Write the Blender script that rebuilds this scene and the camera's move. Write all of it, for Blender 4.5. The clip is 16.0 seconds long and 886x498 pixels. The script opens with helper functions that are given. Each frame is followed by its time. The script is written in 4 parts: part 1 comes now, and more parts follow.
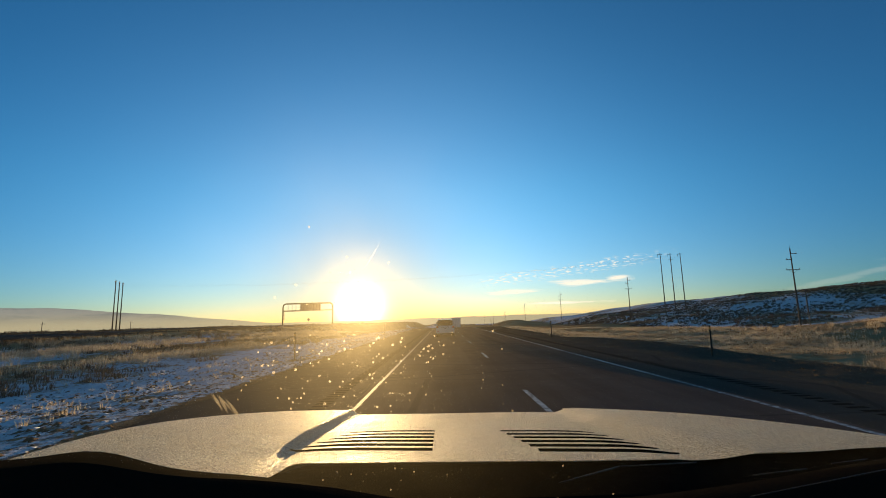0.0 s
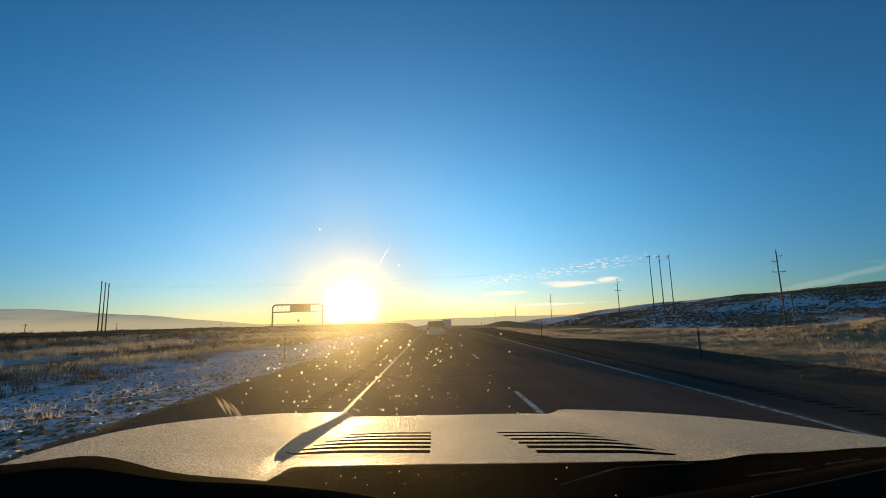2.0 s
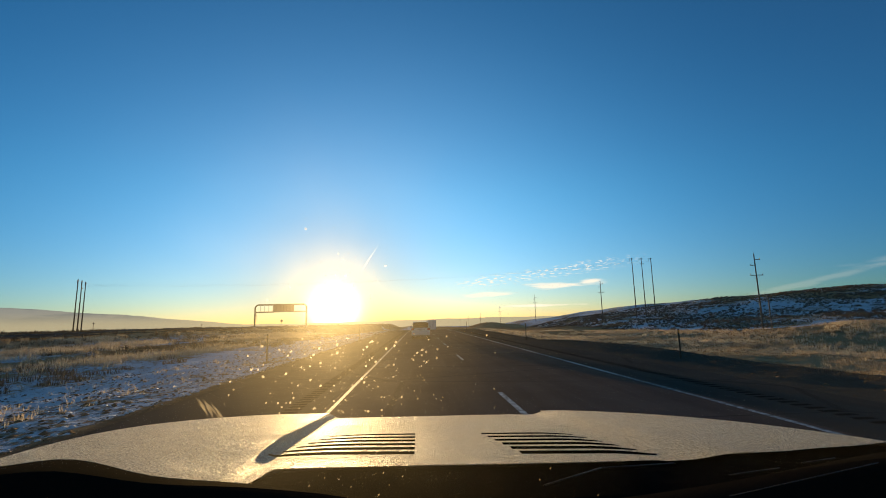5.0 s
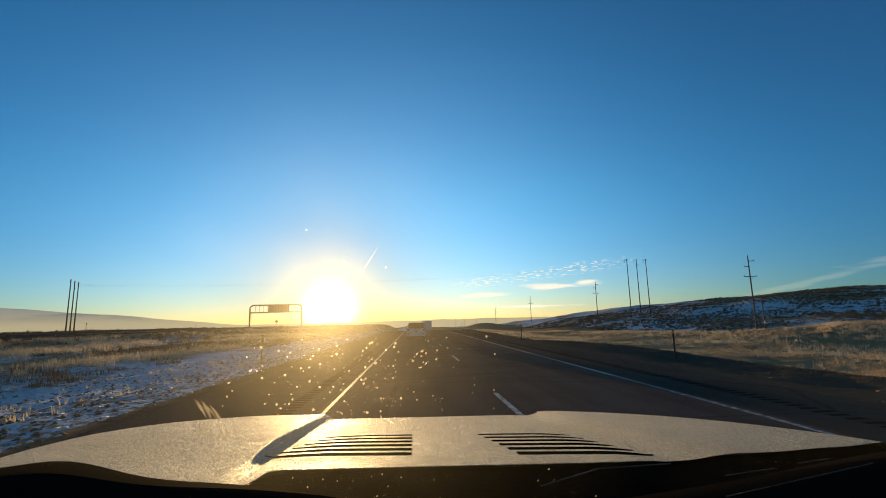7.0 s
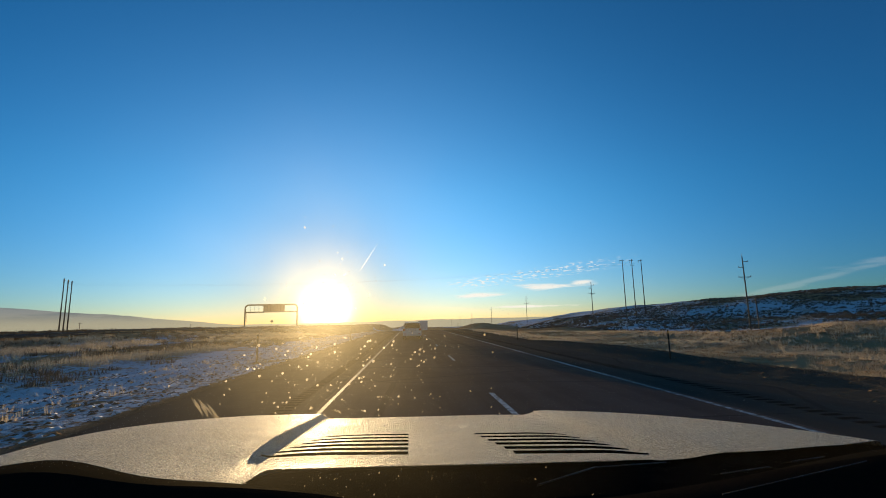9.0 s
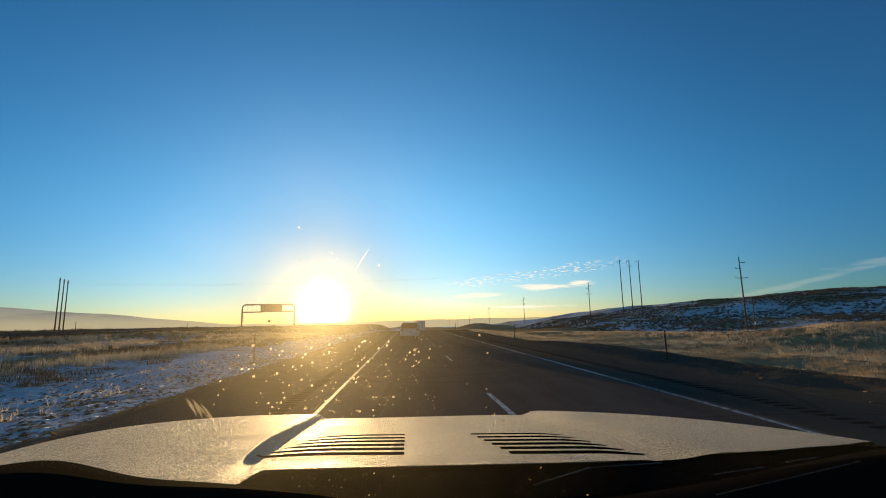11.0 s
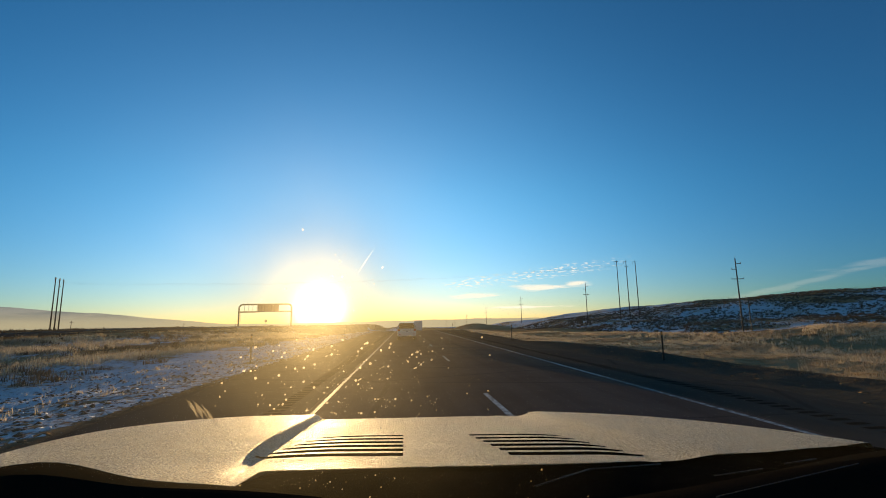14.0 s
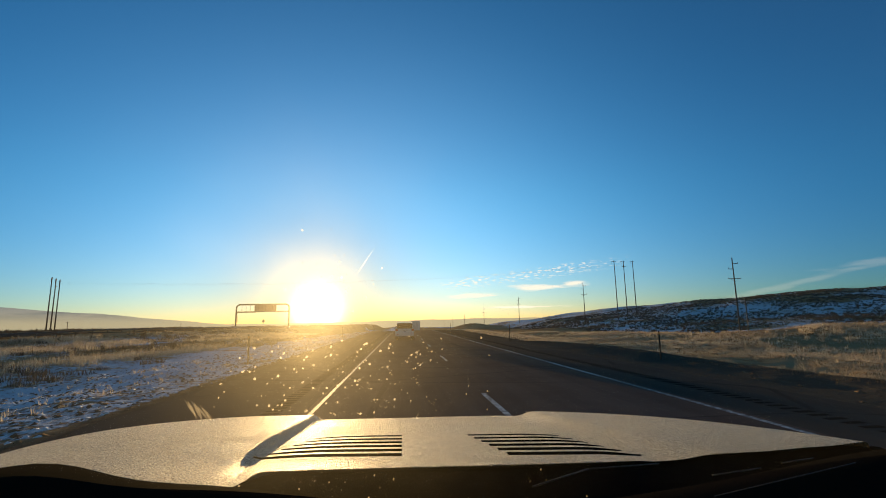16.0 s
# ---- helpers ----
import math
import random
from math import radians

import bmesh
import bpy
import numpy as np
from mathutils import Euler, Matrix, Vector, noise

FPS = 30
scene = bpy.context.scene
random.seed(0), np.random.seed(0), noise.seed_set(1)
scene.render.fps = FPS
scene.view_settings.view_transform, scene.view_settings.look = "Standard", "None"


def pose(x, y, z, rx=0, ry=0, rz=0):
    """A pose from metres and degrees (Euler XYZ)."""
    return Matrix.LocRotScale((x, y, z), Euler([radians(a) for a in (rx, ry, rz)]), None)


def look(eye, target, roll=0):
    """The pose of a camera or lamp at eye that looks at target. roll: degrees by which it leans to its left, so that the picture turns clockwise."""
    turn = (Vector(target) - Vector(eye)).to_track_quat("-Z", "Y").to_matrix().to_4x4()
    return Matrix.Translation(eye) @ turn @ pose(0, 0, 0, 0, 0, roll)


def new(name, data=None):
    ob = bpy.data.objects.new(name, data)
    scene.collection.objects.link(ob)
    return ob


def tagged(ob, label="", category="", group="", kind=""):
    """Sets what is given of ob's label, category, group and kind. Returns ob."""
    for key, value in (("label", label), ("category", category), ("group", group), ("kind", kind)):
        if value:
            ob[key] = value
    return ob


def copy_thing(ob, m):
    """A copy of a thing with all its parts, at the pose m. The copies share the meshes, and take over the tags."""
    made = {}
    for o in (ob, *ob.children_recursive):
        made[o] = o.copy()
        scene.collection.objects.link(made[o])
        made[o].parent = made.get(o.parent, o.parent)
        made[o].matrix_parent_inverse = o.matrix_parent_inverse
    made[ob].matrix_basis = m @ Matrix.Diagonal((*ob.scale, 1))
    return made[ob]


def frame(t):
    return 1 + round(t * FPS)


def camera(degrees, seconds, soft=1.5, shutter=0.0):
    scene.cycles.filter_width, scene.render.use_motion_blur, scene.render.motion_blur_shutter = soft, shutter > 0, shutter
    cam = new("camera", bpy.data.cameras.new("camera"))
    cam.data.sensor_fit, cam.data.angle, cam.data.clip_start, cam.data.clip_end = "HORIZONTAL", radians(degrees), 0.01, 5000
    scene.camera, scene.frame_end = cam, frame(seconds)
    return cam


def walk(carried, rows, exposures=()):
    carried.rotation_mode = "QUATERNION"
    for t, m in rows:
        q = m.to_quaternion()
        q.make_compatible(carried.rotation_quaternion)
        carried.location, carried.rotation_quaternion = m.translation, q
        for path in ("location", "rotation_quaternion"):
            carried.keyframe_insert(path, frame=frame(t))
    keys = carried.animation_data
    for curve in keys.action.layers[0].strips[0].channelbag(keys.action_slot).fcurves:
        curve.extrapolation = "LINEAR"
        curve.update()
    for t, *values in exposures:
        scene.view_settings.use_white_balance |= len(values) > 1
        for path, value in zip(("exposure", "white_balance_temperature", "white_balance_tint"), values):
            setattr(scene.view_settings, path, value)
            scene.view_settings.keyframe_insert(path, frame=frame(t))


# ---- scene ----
# ---- camera and its walk ----
EYE_Z = 1.73
cam = camera(88.84, 16.0, soft=1.0)
walk(cam, [
    (0.0, pose(0.0228, 0.0, 1.7282, 98.824, 1.564, 0.014)),
    (0.5, pose(0.0166, 0.0, 1.7292, 98.876, 1.635, -0.203)),
    (1.0, pose(0.0110, 0.0, 1.7296, 98.908, 1.667, -0.485)),
    (1.5, pose(0.0074, 0.0, 1.7296, 98.936, 1.622, -0.813)),
    (2.0, pose(0.0058, 0.0, 1.7300, 98.956, 1.534, -1.145)),
    (2.5, pose(0.0052, 0.0, 1.7307, 98.962, 1.490, -1.476)),
    (3.0, pose(0.0059, 0.0, 1.7316, 98.968, 1.473, -1.774)),
    (3.5, pose(0.0071, 0.0, 1.7319, 98.980, 1.430, -2.074)),
    (4.0, pose(0.0070, 0.0, 1.7314, 98.974, 1.402, -2.456)),
    (6.5, pose(0.0001, 0.0, 1.7297, 99.091, 1.223, -3.510)),
    (7.0, pose(0.0002, 0.0, 1.7309, 99.086, 1.249, -3.605)),
    (7.5, pose(-0.0002, 0.0, 1.7309, 99.089, 1.228, -3.736)),
    (8.0, pose(-0.0012, 0.0, 1.7309, 99.102, 1.169, -3.887)),
    (8.5, pose(-0.0021, 0.0, 1.7304, 99.098, 1.143, -4.024)),
    (9.0, pose(-0.0020, 0.0, 1.7293, 99.070, 1.178, -4.116)),
    (11.5, pose(0.0009, 0.0, 1.7296, 99.092, 1.062, -4.501)),
    (12.0, pose(0.0007, 0.0, 1.7310, 99.099, 1.091, -4.576)),
    (12.5, pose(-0.0015, 0.0, 1.7319, 99.111, 1.099, -4.631)),
    (13.0, pose(-0.0039, 0.0, 1.7322, 99.114, 1.094, -4.674)),
    (13.5, pose(-0.0047, 0.0, 1.7318, 99.108, 1.042, -4.724)),
    (14.0, pose(-0.0046, 0.0, 1.7314, 99.107, 0.955, -4.776)),
    (14.5, pose(-0.0046, 0.0, 1.7309, 99.106, 0.926, -4.849)),
    (15.0, pose(-0.0049, 0.0, 1.7305, 99.100, 0.956, -4.934)),
    (15.5, pose(-0.0054, 0.0, 1.7310, 99.099, 0.978, -4.996)),
    (16.0, pose(-0.0061, 0.0, 1.7319, 99.093, 1.010, -5.047)),
], exposures=[(0.0, 0.06, 6650, 10), (8.3, 0.06, 6650, 10), (8.7, -0.10, 5900, 10), (9.1, -0.10, 5900, 10), (9.5, 0.06, 6650, 10), (16.0, 0.06, 6650, 10)])

# ---- world, sun ----
SUN_AZ, SUN_EL = radians(-10.3), radians(2.45)      # azimuth from the road's line, clockwise
SUN_DIR = Vector((math.sin(SUN_AZ) * math.cos(SUN_EL), math.cos(SUN_AZ) * math.cos(SUN_EL), math.sin(SUN_EL)))


class Nodes:
    """A short way to write node trees."""

    def __init__(self, tree):
        self.tree = tree
        tree.nodes.clear()

    def put(self, socket, v):
        if isinstance(v, bpy.types.NodeSocket):
            self.tree.links.new(v, socket)
        elif isinstance(v, bpy.types.Node):
            self.tree.links.new(v.outputs[0], socket)
        else:
            socket.default_value = v

    def math(self, op, a, b=0.0, c=0.0, clamp=False):
        n = self.tree.nodes.new("ShaderNodeMath")
        n.operation, n.use_clamp = op, clamp
        for i, v in enumerate((a, b, c)):
            self.put(n.inputs[i], v)
        return n.outputs[0]

    def ramp(self, v, lo, hi, a=0.0, b=1.0):
        n = self.tree.nodes.new("ShaderNodeMapRange")
        n.interpolation_type = "SMOOTHSTEP"
        for i, s in enumerate((v, lo, hi, a, b)):
            self.put(n.inputs[i], s)
        return n.outputs[0]

    def mix(self, f, a, b, blend="MIX"):
        n = self.tree.nodes.new("ShaderNodeMix")
        n.data_type, n.blend_type = "RGBA", blend
        self.put(n.inputs[0], f)
        for s, v in ((n.inputs[6], a), (n.inputs[7], b)):
            self.put(s, (*v, 1.0) if isinstance(v, tuple) and len(v) == 3 else v)
        return n.outputs[2]

    def noise(self, vec, scale, detail=4.0, rough=0.55, distort=0.0):
        n = self.tree.nodes.new("ShaderNodeTexNoise")
        if vec is not None:
            self.put(n.inputs["Vector"], vec)
        n.inputs["Scale"].default_value, n.inputs["Detail"].default_value = scale, detail
        n.inputs["Roughness"].default_value, n.inputs["Distortion"].default_value = rough, distort
        return n.outputs[0]

    def stretch(self, vec, x, y, z):
        n = self.tree.nodes.new("ShaderNodeMapping")
        self.put(n.inputs["Vector"], vec)
        n.inputs["Scale"].default_value = (x, y, z)
        return n.outputs[0]


def make_world():
    world = bpy.data.worlds.new("sky")
    scene.world = world
    world.use_nodes = True
    n = Nodes(world.node_tree)
    way = n.tree.nodes.new("ShaderNodeTexCoord").outputs["Generated"]
    sky = n.tree.nodes.new("ShaderNodeTexSky")
    sky.sky_type, sky.sun_disc = "NISHITA", False
    sky.sun_elevation, sky.sun_rotation = SUN_EL, SUN_AZ
    sky.altitude, sky.air_density, sky.dust_density, sky.ozone_density = 1800, 1.0, 0.1, 3.0
    sep = n.tree.nodes.new("ShaderNodeSeparateXYZ")
    n.put(sep.inputs[0], way)
    x, y, z = sep.outputs
    # the bright aureole of the low sun
    dot = n.tree.nodes.new("ShaderNodeVectorMath")
    dot.operation = "DOT_PRODUCT"
    n.put(dot.inputs[0], way)
    dot.inputs[1].default_value = (SUN_DIR - Vector((0, 0, 0.014))).normalized()
    d = n.math("MAXIMUM", dot.outputs["Value"], 0.0)
    core = n.math("MULTIPLY", n.math("POWER", d, 1500.0), SUN_CORE)
    halo = n.math("MULTIPLY", n.math("POWER", d, 240.0), SUN_HALO)
    # thin bright clouds low over the hill: flat bars, a long faint streak and a flock of small puffs
    az = n.math("ARCTAN2", x, y)
    comb = n.tree.nodes.new("ShaderNodeCombineXYZ")
    n.put(comb.inputs[0], az)
    n.put(comb.inputs[1], n.math("MULTIPLY", z, 5.0))
    streak = n.noise(n.stretch(comb.outputs[0], 4.5, 5.5, 1.0), 3.0, 7.0, 0.60, 0.3)
    ragged = n.math("MULTIPLY", n.math("SUBTRACT", streak, 0.5), 2.6)

    def bar(at, height, half_width, half_height, slope=0.0):
        u = n.math("DIVIDE", n.math("SUBTRACT", az, at), half_width)
        line = n.math("ADD", height, n.math("MULTIPLY", n.math("SUBTRACT", az, at), slope))
        v = n.math("DIVIDE", n.math("SUBTRACT", z, line), half_height)
        r = n.math("SQRT", n.math("ADD", n.math("MULTIPLY", u, u), n.math("MULTIPLY", v, v)))
        return n.ramp(n.math("SUBTRACT", r, ragged), 1.15, 0.25)

    cloud = bar(0.150, 0.054, 0.055, 0.0065)
    for b in ((0.290, 0.069, 0.060, 0.0085), (0.375, 0.075, 0.028, 0.0065), (0.27, 0.028, 0.10, 0.0030)):
        cloud = n.math("MAXIMUM", cloud, bar(*b))
    for b in ((0.74, 0.052, 0.16, 0.007, 0.24), (0.87, 0.084, 0.08, 0.006, 0.10), (0.52, 0.019, 0.10, 0.004, 0.05)):
        cloud = n.math("MAXIMUM", cloud, n.math("MULTIPLY", bar(*b), 0.12))
    puff = n.noise(n.stretch(comb.outputs[0], 24.0, 22.0, 1.0), 3.0, 4.0, 0.6)
    near_line = n.math("ABSOLUTE", n.math("SUBTRACT", z, n.math("ADD", 0.076, n.math("MULTIPLY", n.math("SUBTRACT", az, 0.08), 0.105))))
    spot = n.math("MULTIPLY", n.ramp(near_line, 0.017, 0.003), n.math("MULTIPLY", n.ramp(az, 0.04, 0.14), n.ramp(az, 0.50, 0.36)))
    spot = n.math("MULTIPLY", spot, n.ramp(puff, 0.52, 0.62))
    grade = n.tree.nodes.new("ShaderNodeHueSaturation")
    n.put(grade.inputs["Color"], sky.outputs[0])
    grade.inputs["Saturation"].default_value = SKY_SAT
    base = n.tree.nodes.new("ShaderNodeBackground")
    air = n.mix(1.0, grade.outputs[0], n.mix(n.ramp(z, 0.0, 0.30), SKY_LOW, SKY_HIGH), "MULTIPLY")
    # bluer and darker away from the sun, paler and warmer towards it
    lean = n.tree.nodes.new("ShaderNodeVectorMath")
    lean.operation = "DOT_PRODUCT"
    n.put(lean.inputs[0], way)
    lean.inputs[1].default_value = (math.sin(radians(-4.0)), math.cos(radians(-4.0)), 0.05)
    q = n.math("POWER", n.math("MAXIMUM", lean.outputs["Value"], 0.0), 5.0)
    front = n.tree.nodes.new("ShaderNodeCombineXYZ")
    for i, (at, by) in enumerate(((0.30, 1.66), (0.60, 0.98), (0.68, 0.66))):
        n.put(front.inputs[i], n.math("ADD", at, n.math("MULTIPLY", q, by)))
    wide = n.mix(n.ramp(dot.outputs["Value"], 0.45, -0.25), front.outputs[0], (1.0, 0.76, 0.64))
    near = n.math("SUBTRACT", 1.0, n.math("MULTIPLY", n.math("POWER", d, 55.0), 0.58))
    calm = n.tree.nodes.new("ShaderNodeVectorMath")
    calm.operation = "SCALE"
    n.put(calm.inputs[0], n.mix(1.0, air, wide, "MULTIPLY"))
    n.put(calm.inputs["Scale"], near)
    n.put(base.inputs[0], calm.outputs[0])
    base.inputs[1].default_value = SKY
    glow = n.tree.nodes.new("ShaderNodeBackground")
    glow.inputs[0].default_value = (1.0, 0.84, 0.46, 1)
    n.put(glow.inputs[1], halo)
    hot = n.tree.nodes.new("ShaderNodeBackground")
    hot.inputs[0].default_value = (1.0, 0.90, 0.66, 1)
    n.put(hot.inputs[1], core)
    cl = n.tree.nodes.new("ShaderNodeBackground")
    cl.inputs[0].default_value = (0.95, 0.84, 0.68, 1)
    cl.inputs[1].default_value = 1.15
    veil = n.math("MAXIMUM", n.math("MULTIPLY", cloud, 0.85), n.math("MULTIPLY", spot, 0.8))
    out = n.tree.nodes.new("ShaderNodeOutputWorld")
    total = base.outputs[0]
    for s in (glow, hot):
        a = n.tree.nodes.new("ShaderNodeAddShader")
        n.put(a.inputs[0], total)
        n.put(a.inputs[1], s)
        total = a.outputs[0]
    over = n.tree.nodes.new("ShaderNodeMixShader")
    n.put(over.inputs[0], veil)
    n.put(over.inputs[1], total)
    n.put(over.inputs[2], cl)
    n.put(out.inputs[0], over.outputs[0])


SKY, SKY_SAT, SKY_LOW, SKY_HIGH = 0.15, 1.0, (1.26, 1.33, 1.64), (1.10, 1.80, 1.96)
SUN_CORE, SUN_HALO = 4.4, 0.09
make_world()
sun = new("sun", bpy.data.lights.new("sun", "SUN"))
sun.data.energy, sun.data.angle, sun.data.color = 5.0, radians(0.53), (1.0, 0.66, 0.29)
sun.matrix_world = look(SUN_DIR * 100, (0, 0, 0))

# ---- materials ----
def material(name, colour, rough=0.6, metal=0.0, vary=0.25, scale=8.0, bump=0.0, bump_scale=60.0, spec=0.5, coat=0.0, fine=None):
    """A plain painted, plastic, wood or metal surface: two scales of variation and a fine relief."""
    m = bpy.data.materials.new(name)
    m.use_nodes = True
    n = Nodes(m.node_tree)
    pos = n.tree.nodes.new("ShaderNodeTexCoord").outputs["Object"]
    big, small = n.noise(pos, scale, 3.0), n.noise(pos, scale * 9, 4.0)
    k = n.math("ADD", n.math("MULTIPLY", n.math("SUBTRACT", big, 0.5), vary * 2), n.math("MULTIPLY", n.math("SUBTRACT", small, 0.5), vary))
    col = n.mix(1.0, tuple(colour), n.math("ADD", 1.0, k), "MULTIPLY")
    p = n.tree.nodes.new("ShaderNodeBsdfPrincipled")
    n.put(p.inputs["Base Color"], col)
    n.put(p.inputs["Roughness"], n.math("ADD", rough, n.math("MULTIPLY", k, 0.3), clamp=True))
    p.inputs["Metallic"].default_value, p.inputs["Specular IOR Level"].default_value = metal, spec
    p.inputs["Coat Weight"].default_value = coat
    if bump:
        b = n.tree.nodes.new("ShaderNodeBump")
        b.inputs["Strength"].default_value, b.inputs["Distance"].default_value = bump, 0.01
        n.put(b.inputs["Height"], n.noise(pos, bump_scale, 5.0))
        n.put(p.inputs["Normal"], b)
    out = n.tree.nodes.new("ShaderNodeOutputMaterial")
    n.put(out.inputs[0], p)
    return m


def painted_haze_material():
    """Distant hills that glow, with low golden haze painted in, thicker towards the plain."""
    m = bpy.data.materials.new("painted_haze_hills")
    m.use_nodes = True
    n = Nodes(m.node_tree)
    pos = n.tree.nodes.new("ShaderNodeTexCoord").outputs["Object"]
    sep = n.tree.nodes.new("ShaderNodeSeparateXYZ")
    n.put(sep.inputs[0], pos)
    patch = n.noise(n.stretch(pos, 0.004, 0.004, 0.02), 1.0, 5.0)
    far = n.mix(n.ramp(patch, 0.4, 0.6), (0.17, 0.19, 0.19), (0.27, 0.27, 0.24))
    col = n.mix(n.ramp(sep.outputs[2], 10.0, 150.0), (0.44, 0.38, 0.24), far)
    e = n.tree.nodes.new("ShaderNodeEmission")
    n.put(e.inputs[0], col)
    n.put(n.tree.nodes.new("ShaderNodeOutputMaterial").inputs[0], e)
    return m


def asphalt_material(name, dark, light):
    m = bpy.data.materials.new(name)
    m.use_nodes = True
    n = Nodes(m.node_tree)
    pos = n.tree.nodes.new("ShaderNodeTexCoord").outputs["Object"]
    along = n.noise(n.stretch(pos, 1.2, 0.035, 1.0), 1.0, 4.0)
    blot = n.noise(pos, 0.35, 5.0)
    grit = n.noise(pos, 55.0, 3.0, 0.7)
    crack = n.tree.nodes.new("ShaderNodeTexVoronoi")
    crack.feature = "DISTANCE_TO_EDGE"
    n.put(crack.inputs["Vector"], n.stretch(pos, 0.10, 0.22, 1.0))
    crack.inputs["Scale"].default_value = 1.0
    line = n.ramp(crack.outputs["Distance"], 0.004, 0.010, 1.0, 0.0)
    v = n.math("ADD", n.math("MULTIPLY", along, 0.55), n.math("MULTIPLY", blot, 0.45))
    col = n.mix(n.ramp(v, 0.35, 0.65), dark, light)
    col = n.mix(n.math("MULTIPLY", grit, 0.35), col, (0.15, 0.12, 0.095))
    col = n.mix(n.math("MULTIPLY", line, 0.32), col, (0.014, 0.013, 0.013))
    b = n.tree.nodes.new("ShaderNodeBump")
    b.inputs["Strength"].default_value, b.inputs["Distance"].default_value = 0.5, 0.012
    n.put(b.inputs["Height"], n.noise(pos, 38.0, 4.0, 0.7))
    d, g = n.tree.nodes.new("ShaderNodeBsdfDiffuse"), n.tree.nodes.new("ShaderNodeBsdfGlossy")
    n.put(d.inputs["Color"], col)
    n.put(d.inputs["Normal"], b)
    n.put(g.inputs["Normal"], b)
    n.put(g.inputs["Roughness"], n.ramp(v, 0.3, 0.7, 0.50, 0.66))
    mix = n.tree.nodes.new("ShaderNodeMixShader")
    mix.inputs[0].default_value = 0.012
    n.put(mix.inputs[1], d)
    n.put(mix.inputs[2], g)
    n.put(n.tree.nodes.new("ShaderNodeOutputMaterial").inputs[0], mix)
    return m


def paint_line_material(name, colour):
    """Worn road paint: the asphalt shows through in flakes."""
    m = bpy.data.materials.new(name)
    m.use_nodes = True
    n = Nodes(m.node_tree)
    pos = n.tree.nodes.new("ShaderNodeTexCoord").outputs["Object"]
    wear = n.math("ADD", n.math("MULTIPLY", n.noise(pos, 7.0, 6.0, 0.7), 0.6), n.math("MULTIPLY", n.noise(n.stretch(pos, 2.0, 0.15, 1), 1.0, 3.0), 0.4))
    col = n.mix(n.ramp(wear, 0.36, 0.56), tuple(colour), (0.07, 0.055, 0.045))
    p = n.tree.nodes.new("ShaderNodeBsdfPrincipled")
    n.put(p.inputs["Base Color"], col)
    p.inputs["Roughness"].default_value = 0.65
    n.put(n.tree.nodes.new("ShaderNodeOutputMaterial").inputs[0], p)
    return m


def ground_material():
    """Dry prairie soil and grass litter with wind-packed snow where the snow attribute is high."""
    m = bpy.data.materials.new("prairie_ground")
    m.use_nodes = True
    n = Nodes(m.node_tree)
    pos = n.tree.nodes.new("ShaderNodeTexCoord").outputs["Object"]
    att = n.tree.nodes.new("ShaderNodeAttribute")
    att.attribute_name = "snow"
    amount = att.outputs["Fac"]
    big, mid, small = n.noise(pos, 0.03, 5.0), n.noise(pos, 0.35, 6.0, 0.65), n.noise(pos, 3.5, 6.0, 0.65)
    soil = n.mix(n.ramp(big, 0.35, 0.65), (0.40, 0.245, 0.12), (0.52, 0.34, 0.18))
    soil = n.mix(n.ramp(mid, 0.45, 0.68), soil, (0.30, 0.17, 0.080))
    soil = n.mix(n.math("MULTIPLY", n.ramp(small, 0.40, 0.70), 0.55), soil, (0.36, 0.26, 0.15))
    v = n.math("ADD", n.math("MULTIPLY", mid, 0.45), n.math("MULTIPLY", small, 0.55))
    lie = n.ramp(n.math("ADD", v, amount), 0.95, 1.03)
    stone = n.tree.nodes.new("ShaderNodeAttribute")
    stone.attribute_name = "gravel"
    soil = n.mix(stone.outputs["Fac"], soil, n.mix(small, (0.070, 0.060, 0.046), (0.120, 0.100, 0.078)))
    col = n.mix(lie, soil, n.mix(n.noise(pos, 1.2, 3.0), (0.64, 0.67, 0.72), (0.82, 0.84, 0.86)))
    b = n.tree.nodes.new("ShaderNodeBump")
    b.inputs["Strength"].default_value, b.inputs["Distance"].default_value = 0.9, 0.14
    n.put(b.inputs["Height"], n.math("ADD", small, n.math("MULTIPLY", lie, 0.5)))
    p = n.tree.nodes.new("ShaderNodeBsdfDiffuse")
    n.put(p.inputs["Color"], col)
    n.put(p.inputs["Normal"], b)
    n.put(n.tree.nodes.new("ShaderNodeOutputMaterial").inputs[0], p)
    return m


def blade_material(name, a, b, through_light=0.35):
    """Dry stalks: each blade has its own tone and lets some light through."""
    m = bpy.data.materials.new(name)
    m.use_nodes = True
    n = Nodes(m.node_tree)
    g = n.tree.nodes.new("ShaderNodeNewGeometry")
    pos = n.tree.nodes.new("ShaderNodeTexCoord").outputs["Object"]
    col = n.mix(g.outputs["Random Per Island"], a, b)
    col = n.mix(n.ramp(n.noise(pos, 0.12, 3.0), 0.35, 0.65, 0.0, 0.5), col, (0.13, 0.085, 0.05))
    d = n.tree.nodes.new("ShaderNodeBsdfDiffuse")
    t = n.tree.nodes.new("ShaderNodeBsdfTranslucent")
    n.put(d.inputs[0], col)
    n.put(t.inputs[0], col)
    s = n.tree.nodes.new("ShaderNodeMixShader")
    s.inputs[0].default_value = through_light
    n.put(s.inputs[1], d)
    n.put(s.inputs[2], t)
    n.put(n.tree.nodes.new("ShaderNodeOutputMaterial").inputs[0], s)
    return m


